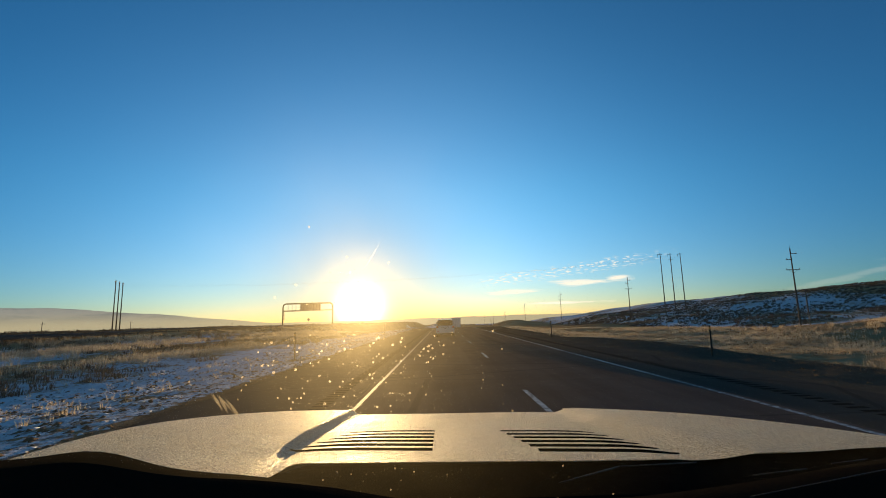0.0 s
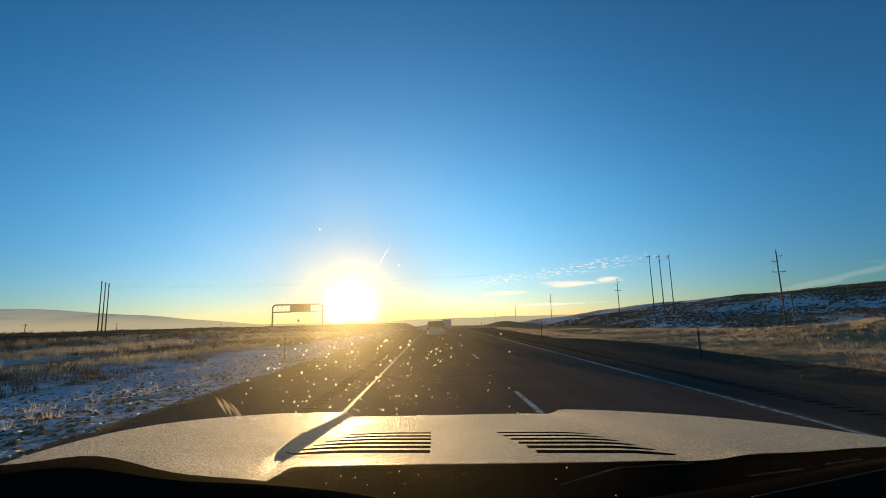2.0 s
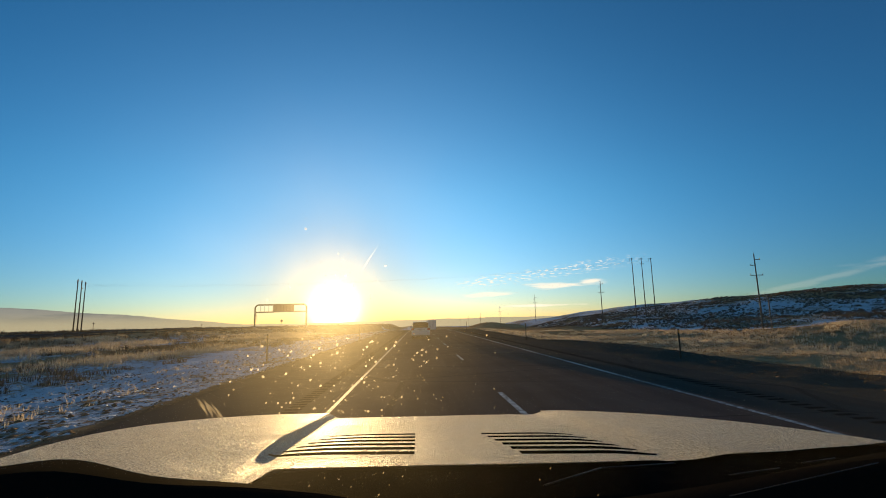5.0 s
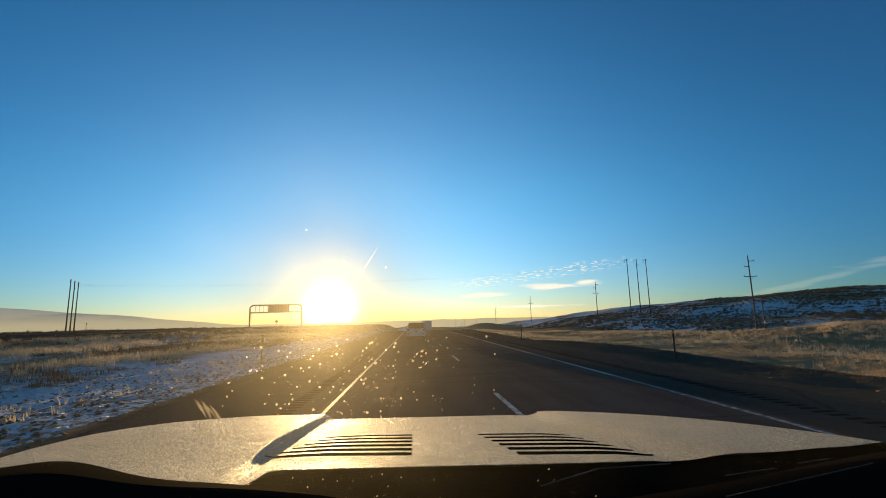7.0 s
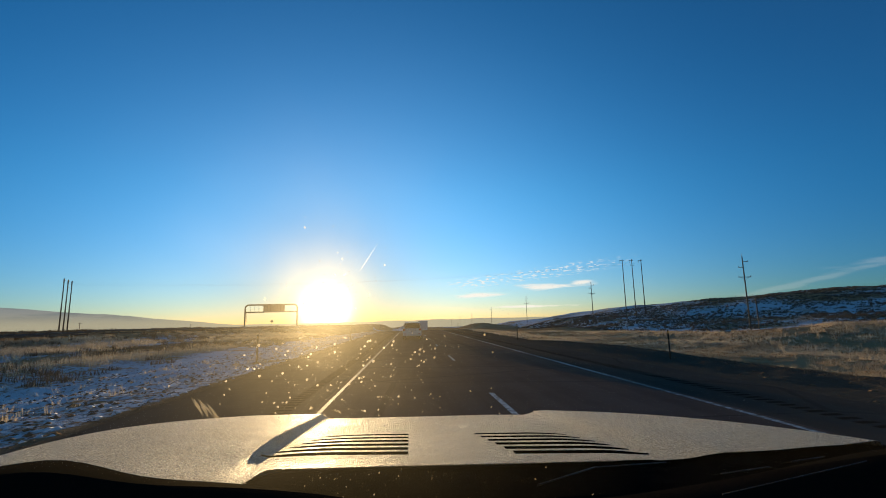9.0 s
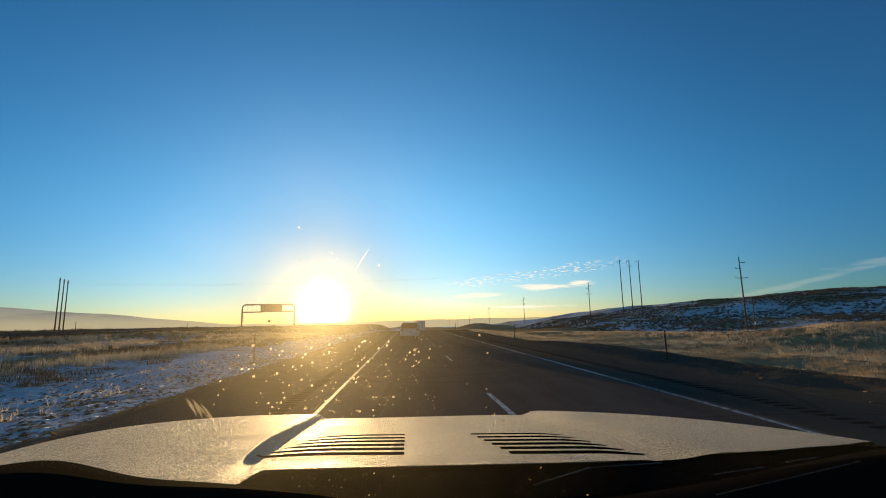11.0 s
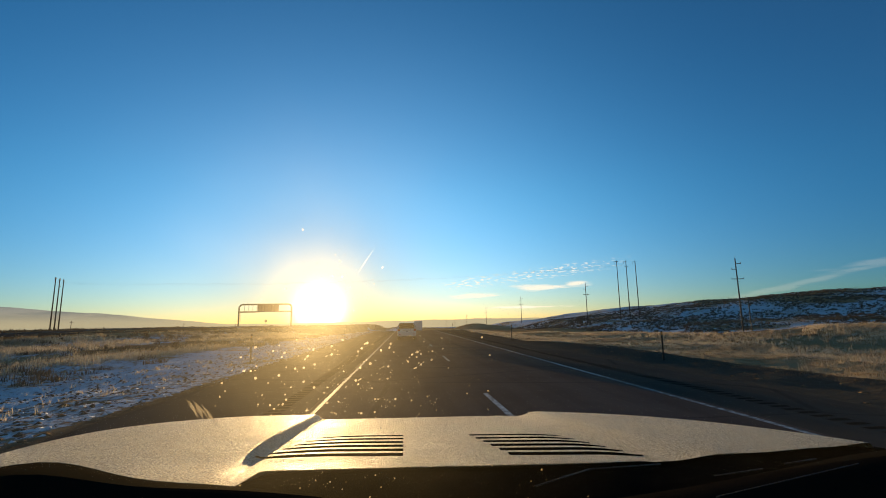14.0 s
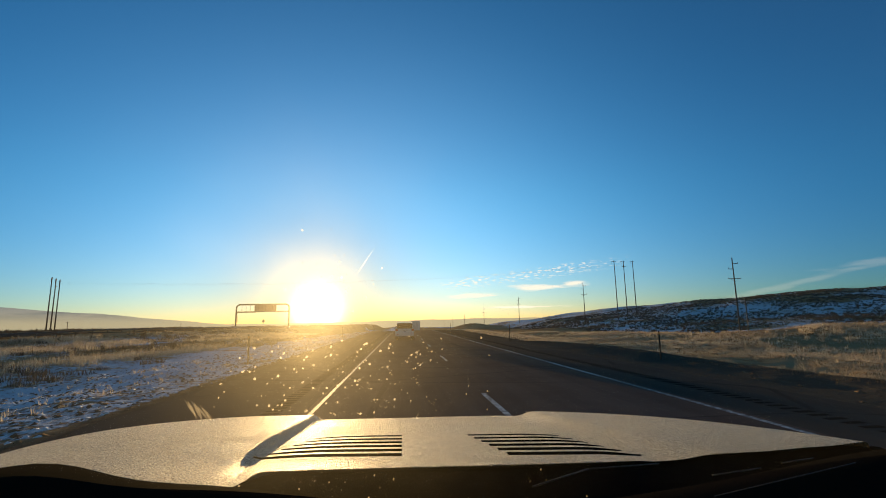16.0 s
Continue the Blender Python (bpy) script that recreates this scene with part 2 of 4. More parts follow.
def hood_material():
    """Pale metallic paint under a dry film of frost, road salt and fine grit; sun gold and sparkle are partly put into
    the colour.
    """
    m = bpy.data.materials.new("frosted_paint")
    m.use_nodes = True
    n = Nodes(m.node_tree)
    pos = n.tree.nodes.new("ShaderNodeTexCoord").outputs["Object"]
    grit = n.noise(pos, 240.0, 3.0, 0.8)
    film = n.noise(pos, 6.0, 5.0)
    swirl = n.noise(n.stretch(pos, 3.0, 14.0, 3.0), 1.0, 4.0)
    col = n.mix(n.ramp(film, 0.3, 0.7), (0.50, 0.415, 0.25), (0.66, 0.555, 0.345))
    col = n.mix(n.ramp(grit, 0.47, 0.55), col, (0.97, 0.90, 0.70))
    col = n.mix(n.ramp(n.noise(pos, 330.0, 2.0, 0.7), 0.47, 0.38), col, (0.17, 0.14, 0.09))
    p = n.tree.nodes.new("ShaderNodeBsdfPrincipled")
    n.put(p.inputs["Base Color"], col)
    p.inputs["Metallic"].default_value, p.inputs["Specular IOR Level"].default_value = 0.0, 0.22
    n.put(p.inputs["Roughness"], n.ramp(n.math("ADD", n.math("MULTIPLY", film, 0.5), n.math("MULTIPLY", swirl, 0.5)), 0.35, 0.65, 0.50, 0.65))
    b = n.tree.nodes.new("ShaderNodeBump")
    b.inputs["Strength"].default_value, b.inputs["Distance"].default_value = 1.0, 0.008
    n.put(b.inputs["Height"], n.math("ADD", grit, n.math("MULTIPLY", n.noise(pos, 45.0, 2.0), 0.5)))
    n.put(p.inputs["Normal"], b)
    n.put(n.tree.nodes.new("ShaderNodeOutputMaterial").inputs[0], p)
    return m


def sunward(n):
    face = n.tree.nodes.new("ShaderNodeCombineXYZ")
    for i in range(3):
        face.inputs[i].default_value = -SUN_DIR[i]
    return face.outputs[0]


def speck_material(name, cover):
    """Dried water spots: chalky rims that scatter the sun forward."""
    m = bpy.data.materials.new(name)
    m.use_nodes = True
    n = Nodes(m.node_tree)
    a, t = n.tree.nodes.new("ShaderNodeBsdfTransparent"), n.tree.nodes.new("ShaderNodeBsdfTranslucent")
    r = n.tree.nodes.new("ShaderNodeBsdfRefraction")
    r.inputs["Roughness"].default_value, r.inputs["IOR"].default_value = 0.85, 1.33
    n.put(r.inputs["Normal"], sunward(n))
    t.inputs[0].default_value = (0.80, 0.68, 0.46, 1)
    s, q = n.tree.nodes.new("ShaderNodeMixShader"), n.tree.nodes.new("ShaderNodeMixShader")
    s.inputs[0].default_value = 0.10
    n.put(s.inputs[1], t)
    n.put(s.inputs[2], r)
    q.inputs[0].default_value = cover
    n.put(q.inputs[1], a)
    n.put(q.inputs[2], s)
    n.put(n.tree.nodes.new("ShaderNodeOutputMaterial").inputs[0], q)
    return m


def glass_film_material():
    """A clean-looking windscreen with a thin film of dust that scatters low sun forward."""
    m = bpy.data.materials.new("dusty_windscreen")
    m.use_nodes = True
    n = Nodes(m.node_tree)
    pos = n.tree.nodes.new("ShaderNodeTexCoord").outputs["Object"]
    dirt = n.noise(pos, 9.0, 4.0)
    total = n.tree.nodes.new("ShaderNodeBsdfTransparent").outputs[0]
    for rough, least, most in ((0.82, 0.0064, 0.0096), (0.50, 0.0028, 0.0042)):
        r = n.tree.nodes.new("ShaderNodeBsdfRefraction")
        r.distribution = "BECKMANN"
        r.inputs["Color"].default_value = (1.0, 0.95, 0.74, 1)
        r.inputs["Roughness"].default_value, r.inputs["IOR"].default_value = rough, 1.33
        n.put(r.inputs["Normal"], sunward(n))
        s = n.tree.nodes.new("ShaderNodeMixShader")
        n.put(s.inputs[0], n.ramp(dirt, 0.3, 0.7, least, most))
        n.put(s.inputs[1], total)
        n.put(s.inputs[2], r)
        total = s.outputs[0]
    n.put(n.tree.nodes.new("ShaderNodeOutputMaterial").inputs[0], total)
    return m


ASPHALT = asphalt_material("lane_asphalt", (0.092, 0.058, 0.045), (0.145, 0.098, 0.076))
SHOULDER = asphalt_material("shoulder_asphalt", (0.040, 0.035, 0.029), (0.066, 0.058, 0.048))
GROUND = ground_material()
WHITE_LINE = paint_line_material("white_line_paint", (0.62, 0.62, 0.60))
YELLOW_LINE = paint_line_material("yellow_line_paint", (0.34, 0.22, 0.05))
RUMBLE = material("milled_asphalt", (0.030, 0.025, 0.021), 1.0, spec=0.0)
STRAW = blade_material("dry_straw", (0.42, 0.335, 0.23), (0.78, 0.67, 0.50), 0.45)
SAGE = blade_material("sagebrush_twigs", (0.075, 0.064, 0.052), (0.18, 0.155, 0.125), 0.15)
FROST = hood_material()
BLACK_PLASTIC = material("black_plastic", (0.005, 0.005, 0.005), 0.85, bump=0.2, bump_scale=300, spec=0.0)
DASH = material("dark_dash_vinyl", (0.012, 0.010, 0.008), 0.9, bump=0.15, bump_scale=260, spec=0.0)
EARTH = material("frozen_earth", (0.16, 0.11, 0.07), 1.0, vary=0.5, scale=1.5, spec=0.0)
SNOW_LUMP = material("old_snow", (0.70, 0.72, 0.76), 0.9, vary=0.12, scale=2.0, spec=0.05)
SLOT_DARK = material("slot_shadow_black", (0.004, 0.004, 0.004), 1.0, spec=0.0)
RUBBER = material("black_rubber", (0.015, 0.015, 0.015), 0.8)
WHITE_PAINT = material("white_car_paint", (0.52, 0.52, 0.51), 0.3, vary=0.1, coat=0.5)
DARK_GLASS = material("tinted_glass", (0.008, 0.008, 0.009), 0.4, vary=0.05, spec=0.05)
RED_LENS = material("red_lamp_lens", (0.35, 0.015, 0.012), 0.2)
CHROME = material("chrome", (0.6, 0.6, 0.6), 0.15, 1.0, vary=0.05)
PLATE = material("plate_face", (0.55, 0.56, 0.55), 0.5)
INK = material("dark_ink", (0.05, 0.06, 0.10), 0.6)
TRAILER = material("white_trailer_panel", (0.62, 0.62, 0.62), 0.5, vary=0.15)
STEEL = material("galvanised_steel", (0.30, 0.31, 0.32), 0.5, 0.7)
DARK_STEEL = material("weathered_dark_steel", (0.060, 0.060, 0.062), 0.6, 0.4)
SIGN_BACK = material("aluminium_sign_back", (0.16, 0.165, 0.17), 0.55, 0.5)
AMBER = material("amber_sign_face", (0.55, 0.30, 0.03), 0.5)
WOOD = material("weathered_pole_wood", (0.10, 0.072, 0.05), 0.85, bump=0.5, bump_scale=25)
POST = material("delineator_post", (0.045, 0.040, 0.035), 0.9, spec=0.05)
REFLECT = material("amber_reflector", (0.5, 0.25, 0.03), 0.3)
CERAMIC = material("grey_insulator", (0.25, 0.24, 0.23), 0.3)
HAZE = painted_haze_material()
SPECK = speck_material("dried_droplet", 0.30)
SMEAR = speck_material("dried_smear", 0.13)
FILM = glass_film_material()


# ---- mesh helpers ----
def smooth(a, b, v):
    t = np.clip((v - a) / (b - a), 0.0, 1.0)
    return t * t * (3 - 2 * t)


def finish(name, me, mat, parent=None, label="", round_=False):
    me.materials.append(mat)
    if round_:
        for p in me.polygons:
            p.use_smooth = True
    ob = new(name, me)
    if parent is not None:
        ob.parent = parent
    if label:
        ob["label"] = label
    return ob


def part(name, bm, mat, parent=None, label="", round_=False):
    me = bpy.data.meshes.new(name)
    bmesh.ops.recalc_face_normals(bm, faces=bm.faces)
    bm.to_mesh(me)
    bm.free()
    return finish(name, me, mat, parent, label, round_)


def thing(name, m, label, category, group="", kind=""):
    ob = new(name)
    ob.matrix_world = m
    return tagged(ob, label, category, group, kind)


def box(bm, c, size, turn=None, bevel=0.0):
    r = bmesh.ops.create_cube(bm, size=1.0)
    m = Matrix.Translation(c) @ (turn.to_4x4() if turn else Matrix.Identity(4)) @ Matrix.Diagonal((*size, 1))
    bmesh.ops.transform(bm, matrix=m, verts=r["verts"])
    if bevel:
        edges = list({e for v in r["verts"] for e in v.link_edges})
        bmesh.ops.bevel(bm, geom=edges, offset=bevel, segments=2, affect="EDGES", profile=0.6)
    return bm


def rod(bm, a, b, r1, r2=None, n=10):
    a, b = Vector(a), Vector(b)
    r2 = r1 if r2 is None else r2
    q = (b - a).to_track_quat("Z", "Y").to_matrix().to_4x4()
    bmesh.ops.create_cone(bm, cap_ends=True, segments=n, radius1=r1, radius2=r2, depth=(b - a).length, matrix=Matrix.Translation((a + b) / 2) @ q)
    return bm


def boxed(name, c, size, mat, parent, label="", bevel=0.0, turn=None):
    return part(name, box(bmesh.new(), c, size, turn, bevel), mat, parent, label)


def rodded(name, a, b, r1, mat, parent, r2=None, n=10, label=""):
    return part(name, rod(bmesh.new(), a, b, r1, r2, n), mat, parent, label, True)


def profile(points, width, taper=None):
    """A closed outline in (y, z), drawn out along x; taper gives the half width for a height."""
    bm = bmesh.new()
    rings = []
    for s in (-1, 1):
        rings.append([bm.verts.new((s * (taper(z) if taper else width / 2), y, z)) for y, z in points])
    k = len(points)
    for i in range(k):
        bm.faces.new((rings[0][i], rings[0][(i + 1) % k], rings[1][(i + 1) % k], rings[1][i]))
    bm.faces.new(rings[0])
    bm.faces.new(rings[1][::-1])
    return bm


def sheet(name, xs, ys, zs, mat, parent=None):
    """A grid mesh from its axes and heights."""
    nx, ny = len(xs), len(ys)
    gx, gy = np.meshgrid(xs, ys)
    v = np.stack([gx.ravel(), gy.ravel(), zs.ravel()], 1)
    i = np.arange(nx * ny).reshape(ny, nx)
    f = np.stack([i[:-1, :-1], i[:-1, 1:], i[1:, 1:], i[1:, :-1]], -1).reshape(-1, 4)
    me = bpy.data.meshes.new(name)
    me.from_pydata(v.tolist(), [], f.tolist())
    me.polygons.foreach_set("use_smooth", np.ones(len(f), bool))
    return finish(name, me, mat, parent)


def axis(*stretches):
    out = []
    for a, b, k in stretches:
        out.extend(np.linspace(a, b, k, endpoint=False))
    return np.array(out + [stretches[-1][1]])


def value_noise(x, y, seed):
    """Smooth noise, -1 to 1, with cells of one unit."""
    xi, yi = np.floor(x), np.floor(y)
    fx, fy = x - xi, y - yi
    fx, fy = fx * fx * (3 - 2 * fx), fy * fy * (3 - 2 * fy)

    def h(a, b):
        s = np.sin(a * 127.1 + b * 311.7 + seed * 74.7) * 43758.5453
        return (s - np.floor(s)) * 2 - 1
    return (h(xi, yi) * (1 - fx) + h(xi + 1, yi) * fx) * (1 - fy) + (h(xi, yi + 1) * (1 - fx) + h(xi + 1, yi + 1) * fx) * fy


def fbm(x, y, seed, octaves=4):
    t, a = 0.0, 0.5
    for k in range(octaves):
        t, a = t + a * value_noise(x * 2 ** k, y * 2 ** k, seed + k), a * 0.5
    return t


# ---- terrain ----
ROAD_LEFT, ROAD_RIGHT = -5.6, 8.8


def road_z(y):
    """The road runs level, then drops over a crest."""
    s = np.maximum(np.asarray(y, float) - 88.0, 0.0)
    curve = np.where(s < 34.0, 0.0009 * s * s, 0.0009 * 34 * 34 + 0.0612 * (s - 34.0))
    return -9.0 * np.tanh(curve / 9.0)


def bank_z(y):
    """The level of the far carriageway."""
    return np.maximum(0.75 - 0.0025 * np.asarray(y, float), -9.0)


def ground_z(x, y):
    x, y = np.asarray(x, float), np.asarray(y, float)
    yy = np.maximum(y, 0.0)
    plain = -6.0 * smooth(90.0, 420.0, yy) - 9.0 * smooth(420.0, 1600.0, yy)
    z = road_z(y) * (1 - smooth(8.0, 55.0, np.abs(x - 1.6))) + plain * smooth(8.0, 55.0, np.abs(x - 1.6))
    # snowy verge, the shallow median and the bank of the far carriageway
    s = ROAD_LEFT - x
    z = z - 0.75 * smooth(0.0, 10.0, s) + 0.25 * smooth(14.0, 34.0, s)
    z = z + (bank_z(yy) - z) * smooth(34.0, 42.0, s) * (1 - smooth(700.0, 1200.0, yy))
    # right foreslope, ditch, near mound, the hollow under the power line and the long hill
    r = x - ROAD_RIGHT
    z = z - 0.22 * smooth(0.0, 4.5, r) - 1.7 * smooth(4.2, 16.0, r) * (1 - smooth(40.0, 90.0, yy) * 0.5)
    z = z + 2.3 * np.exp(-((x - 66.0) / 19.0) ** 2 - ((yy - 58.0) / 20.0) ** 2)
    z = z - 1.8 * np.exp(-((x - 74.0) / 20.0) ** 2 - ((yy - 105.0) / 50.0) ** 2)
    ridge = np.interp(x, (66.0, 84.0, 104.0, 126.0, 149.0, 166.0, 199.0, 235.0, 320.0, 900.0), (-1.5, 1.0, 2.4, 5.7, 8.2, 9.6, 11.4, 13.9, 16.0, 16.0))
    ridge = ridge + smooth(90.0, 150.0, x) * 1.4 * fbm(x * 0.045, yy * 0.022, 27)
    z = z + (ridge - z) * smooth(58.0, 86.0, x) * smooth(62.0, 205.0, yy + 0.15 * (x - 150.0)) * (1 - smooth(300.0, 620.0, yy))
    z = z + 6.0 * np.exp(-((x - 50.0) / 22.0) ** 2 - ((yy - 335.0) / 55.0) ** 2)
    # unevenness
    off = np.minimum(np.maximum(s, r), 60.0)
    rough = smooth(0.0, 3.0, off)
    z = z + rough * (0.14 * fbm(x * 1.1, y * 0.9, 3) + 0.22 * fbm(x * 0.16, y * 0.16, 9))
    z = z + smooth(20.0, 60.0, off) * 1.1 * fbm(x * 0.035, y * 0.035, 17) + smooth(60.0, 140.0, x) * 1.2 * fbm(x * 0.02, y * 0.02, 23)
    under = (s < 0) & (r < 0)
    return np.where(under, z - 0.06, z)


def snow_haze_amount(x, y):
    s, r = ROAD_LEFT - x, x - ROAD_RIGHT
    a = 0.525 * smooth(-0.1, 0.5, s) * (1 - 0.24 * smooth(11.0, 24.0, s + 4.0 * fbm(x * 0.2, y * 0.08, 5)) - 0.50 * smooth(24.0, 34.0, s)) + 0.06 * smooth(2.0, 6.0, s) * (1 - smooth(8, 12, s))
    a = a + 0.44 * smooth(22, 32, s) * smooth(0.1, 0.4, fbm(x * 0.05, y * 0.03, 31)) * (1 - smooth(36.0, 42.0, s))
    hill = smooth(40.0, 62.0, r) * smooth(66.0, 95.0, y + 10.0 * fbm(x * 0.05, y * 0.05, 47))
    a = a + hill * (0.51 + 0.24 * fbm(x * 0.03, y * 0.03, 41) + 0.10 * fbm(x * 0.15, y * 0.15, 43))
    # far ground: extra snow, more on the left, put in for pale haze
    a = a + (0.10 + 0.26 * smooth(-300.0, -700.0, x)) * smooth(1200.0, 2000.0, np.hypot(x, y))
    return np.where((s < 0) & (r < 0), 0.0, np.clip(a, 0.0, 0.75))


def build_ground():
    xs = axis((-4700, -500, 45), (-500, -120, 70), (-120, -40, 90), (-40, -16, 80), (-16, -5.6, 60), (-5.6, 8.8, 8), (8.8, 30, 80),
              (30, 160, 170), (160, 500, 60), (500, 4700, 40))
    ys = axis((-400, 0, 12), (0, 4, 8), (4, 40, 150), (40, 140, 150), (140, 620, 120), (620, 4800, 70))
    gx, gy = np.meshgrid(xs, ys)
    ob = sheet("ground", xs, ys, ground_z(gx, gy), GROUND)
    ob.data.attributes.new("snow", "FLOAT", "POINT").data.foreach_set("value", snow_haze_amount(gx, gy).ravel().astype(np.float32))
    s, r = ROAD_LEFT - gx, gx - ROAD_RIGHT
    stone = np.maximum((1 - smooth(6.0, 10.0, r + 0.07 * np.maximum(gy - 25.0, 0.0) + 2.0 * fbm(gx * 0.5, gy * 0.2, 61))) * (r > -1), (1 - smooth(0.2, 1.0, s + fbm(gx, gy * 0.4, 67))) * (s > -1))
    ob.data.attributes.new("gravel", "FLOAT", "POINT").data.foreach_set("value", stone.ravel().astype(np.float32))
    return tagged(ob, "dry brown prairie ground with patches of thin snow", "ground", kind="structure")


def ribbon(name, x0, x1, spans, mat, lift, label, category, nx=1):
    """A strip of road surface or paint that follows the road's crest."""
    vs, fs = [], []
    cols = np.linspace(x0, x1, nx + 1)
    for a, b in spans:
        ys = np.arange(a, b, 2.0).tolist() + [b]
        start = len(vs)
        for y in ys:
            vs.extend((float(x), y, float(road_z(y)) + lift) for x in cols)
        w = nx + 1
        for i in range(len(ys) - 1):
            for j in range(nx):
                k = start + i * w + j
                fs.append((k, k + 1, k + w + 1, k + w))
    me = bpy.data.meshes.new(name)
    me.from_pydata(vs, [], fs)
    return tagged(finish(name, me, mat), label, category, kind="structure")


build_ground()
ribbon("road", -1.95, 6.16, [(-60.0, 320.0)], ASPHALT, 0.0, "worn brown-grey asphalt carriageway with two lanes", "road", nx=4)
ribbon("shoulder_left", ROAD_LEFT, -1.95, [(-60.0, 320.0)], SHOULDER, 0.0, "dark paved shoulder beside the snowy verge", "shoulder", nx=2)
ribbon("shoulder_right", 6.16, ROAD_RIGHT, [(-60.0, 320.0)], SHOULDER, 0.0, "dark grey paved shoulder beside the ditch", "shoulder", nx=2)
ribbon("left_edge_line", -1.84, -1.75, [(-60.0, 300.0)], YELLOW_LINE, 0.005, "worn yellow edge line painted on the asphalt", "road marking")
ribbon("right_edge_line", 5.92, 6.04, [(-60.0, 300.0)], WHITE_LINE, 0.005, "worn white edge line painted on the asphalt", "road marking")
for i in range(-1, 16):
    y0 = 8.15 + 12.19 * i
    tagged(ribbon("lane_dash", 1.87, 1.99, [(y0, y0 + 3.05)], WHITE_LINE, 0.005, "worn white lane dash painted on the asphalt", "road marking"), group="lane dashes")


def far_strip():
    """The far carriageway on its bank."""
    ys = np.arange(-60.0, 700.0, 6.0)
    xs = np.array((-66.0, -58.0, -50.5))
    gx, gy = np.meshgrid(xs, ys)
    ob = sheet("far_carriageway", xs, ys, np.maximum(bank_z(np.maximum(gy, 0.0)), ground_z(gx, gy)) + 0.12, SHOULDER)
    return tagged(ob, "dark far carriageway on its low bank", "road", kind="structure")


far_strip()


def backdrop_hills():
    """The tableland on the horizon, far beyond the plain, its haze painted on."""
    az = np.linspace(-1.5, 0.55, 200)
    top = np.interp(az, (-1.5, -0.9, -0.706, -0.637, -0.518, -0.44, -0.36, 0.0, 0.15, 0.55), (0.020, 0.034, 0.037, 0.030, 0.019, 0.010, 0.002, 0.002, 0.005, 0.003))
    top = top + 0.0022 * fbm(az * 18.0, az * 0.0, 71, 5)
    vs, fs = [], []
    for a, t in zip(az, top):
        dist = 4300.0 - 2900.0 * float(smooth(-0.42, -0.30, a))
        for k, h in ((1.0, -60.0), (1.02, 1.73 + t * dist * 0.6), (1.06, 1.73 + t * dist * 1.06)):
            vs.append((math.sin(a) * dist * k, math.cos(a) * dist * k, h))
    for i in range(len(az) - 1):
        for j in range(2):
            q = i * 3 + j
            fs.append((q, q + 3, q + 4, q + 1))
    me = bpy.data.meshes.new("backdrop")
    me.from_pydata(vs, [], fs)
    return tagged(finish("backdrop", me, HAZE, round_=True), "pale tableland on the horizon with haze painted into its glow", "hills", kind="structure")


backdrop_hills()


def rumble(name, x0, x1):
    """Milled grooves along the shoulder."""
    vs, fs = [], []
    for y in np.arange(3.0, 110.0, 0.305):
        z = float(road_z(y)) + 0.004
        k = len(vs)
        vs.extend([(x0, y, z), (x1, y, z), (x1, y + 0.15, z), (x0, y + 0.15, z)])
        fs.append((k, k + 1, k + 2, k + 3))
    me = bpy.data.meshes.new(name)
    me.from_pydata(vs, [], fs)
    return tagged(finish(name, me, RUMBLE), "row of dark milled rumble grooves in the shoulder", "rumble strip", kind="structure")


rumble("rumble_strip_right", 7.05, 7.42)
rumble("rumble_strip_left", -2.75, -2.42)


# ---- the car that carries the camera ----
def wheel(parent, x, y, z, r, w):
    bm = bmesh.new()
    rod(bm, (x - w / 2, y, z), (x + w / 2, y, z), r, n=24)
    t = part("wheel", bm, RUBBER, parent, "", True)
    bm = bmesh.new()
    rod(bm, (x - w / 2 - 0.004, y, z), (x + w / 2 + 0.004, y, z), r * 0.6, n=18)
    part("rim", bm, STEEL, t)


def hood_half(y):
    return 0.945 * np.sqrt(np.clip(1 - np.clip((y - 0.60) / 1.27, 0, 0.99) ** 4.2, 0.02, 1))


def hood_mid(y):
    return 0.065 - 0.22 * (y - 1.0)


def hood_rear(x):
    """The rear edge: cut back over the sunken middle."""
    y = 0.82 + 0.04 * smooth(-0.42, -0.34, x) + 0.105 * smooth(-0.325, -0.275, x) - 0.015 * smooth(-0.2, 0.4, x) - 0.064 * smooth(0.47, 0.60, x)
    return y + 0.028 * smooth(0.65, 0.86, x) + 0.03 * smooth(0.84, 1.0, x)


def hood_z(x, y):
    z = 1.478 - 0.080 * np.clip((y - 0.82) / 0.93, 0, 2) ** 1.25 - 0.012 * x
    back = np.clip((1.78 - y) / 0.85, 0, 1)
    left, right = -0.297 - 0.02 * back, 0.425 + 0.09 * back ** 1.5
    step = smooth(left - 0.037 + 0.003 * back, left - 0.010, x)
    inside = step * (1 - smooth(right, right + 0.05 + 0.05 * back, x))
    lip = smooth(left - 0.012, left, x) * (1 - smooth(right - 0.01, right + 0.01, x))
    depth = 0.015 + 0.0065 * back
    # the left panel rolls down to the sunken middle towards the windscreen
    roll = 0.82 * depth * smooth(0.58, 1.0, back) * smooth(left - 0.26, left - 0.045, x) * (1 - step)
    return z - roll - depth * inside - 0.003 * lip


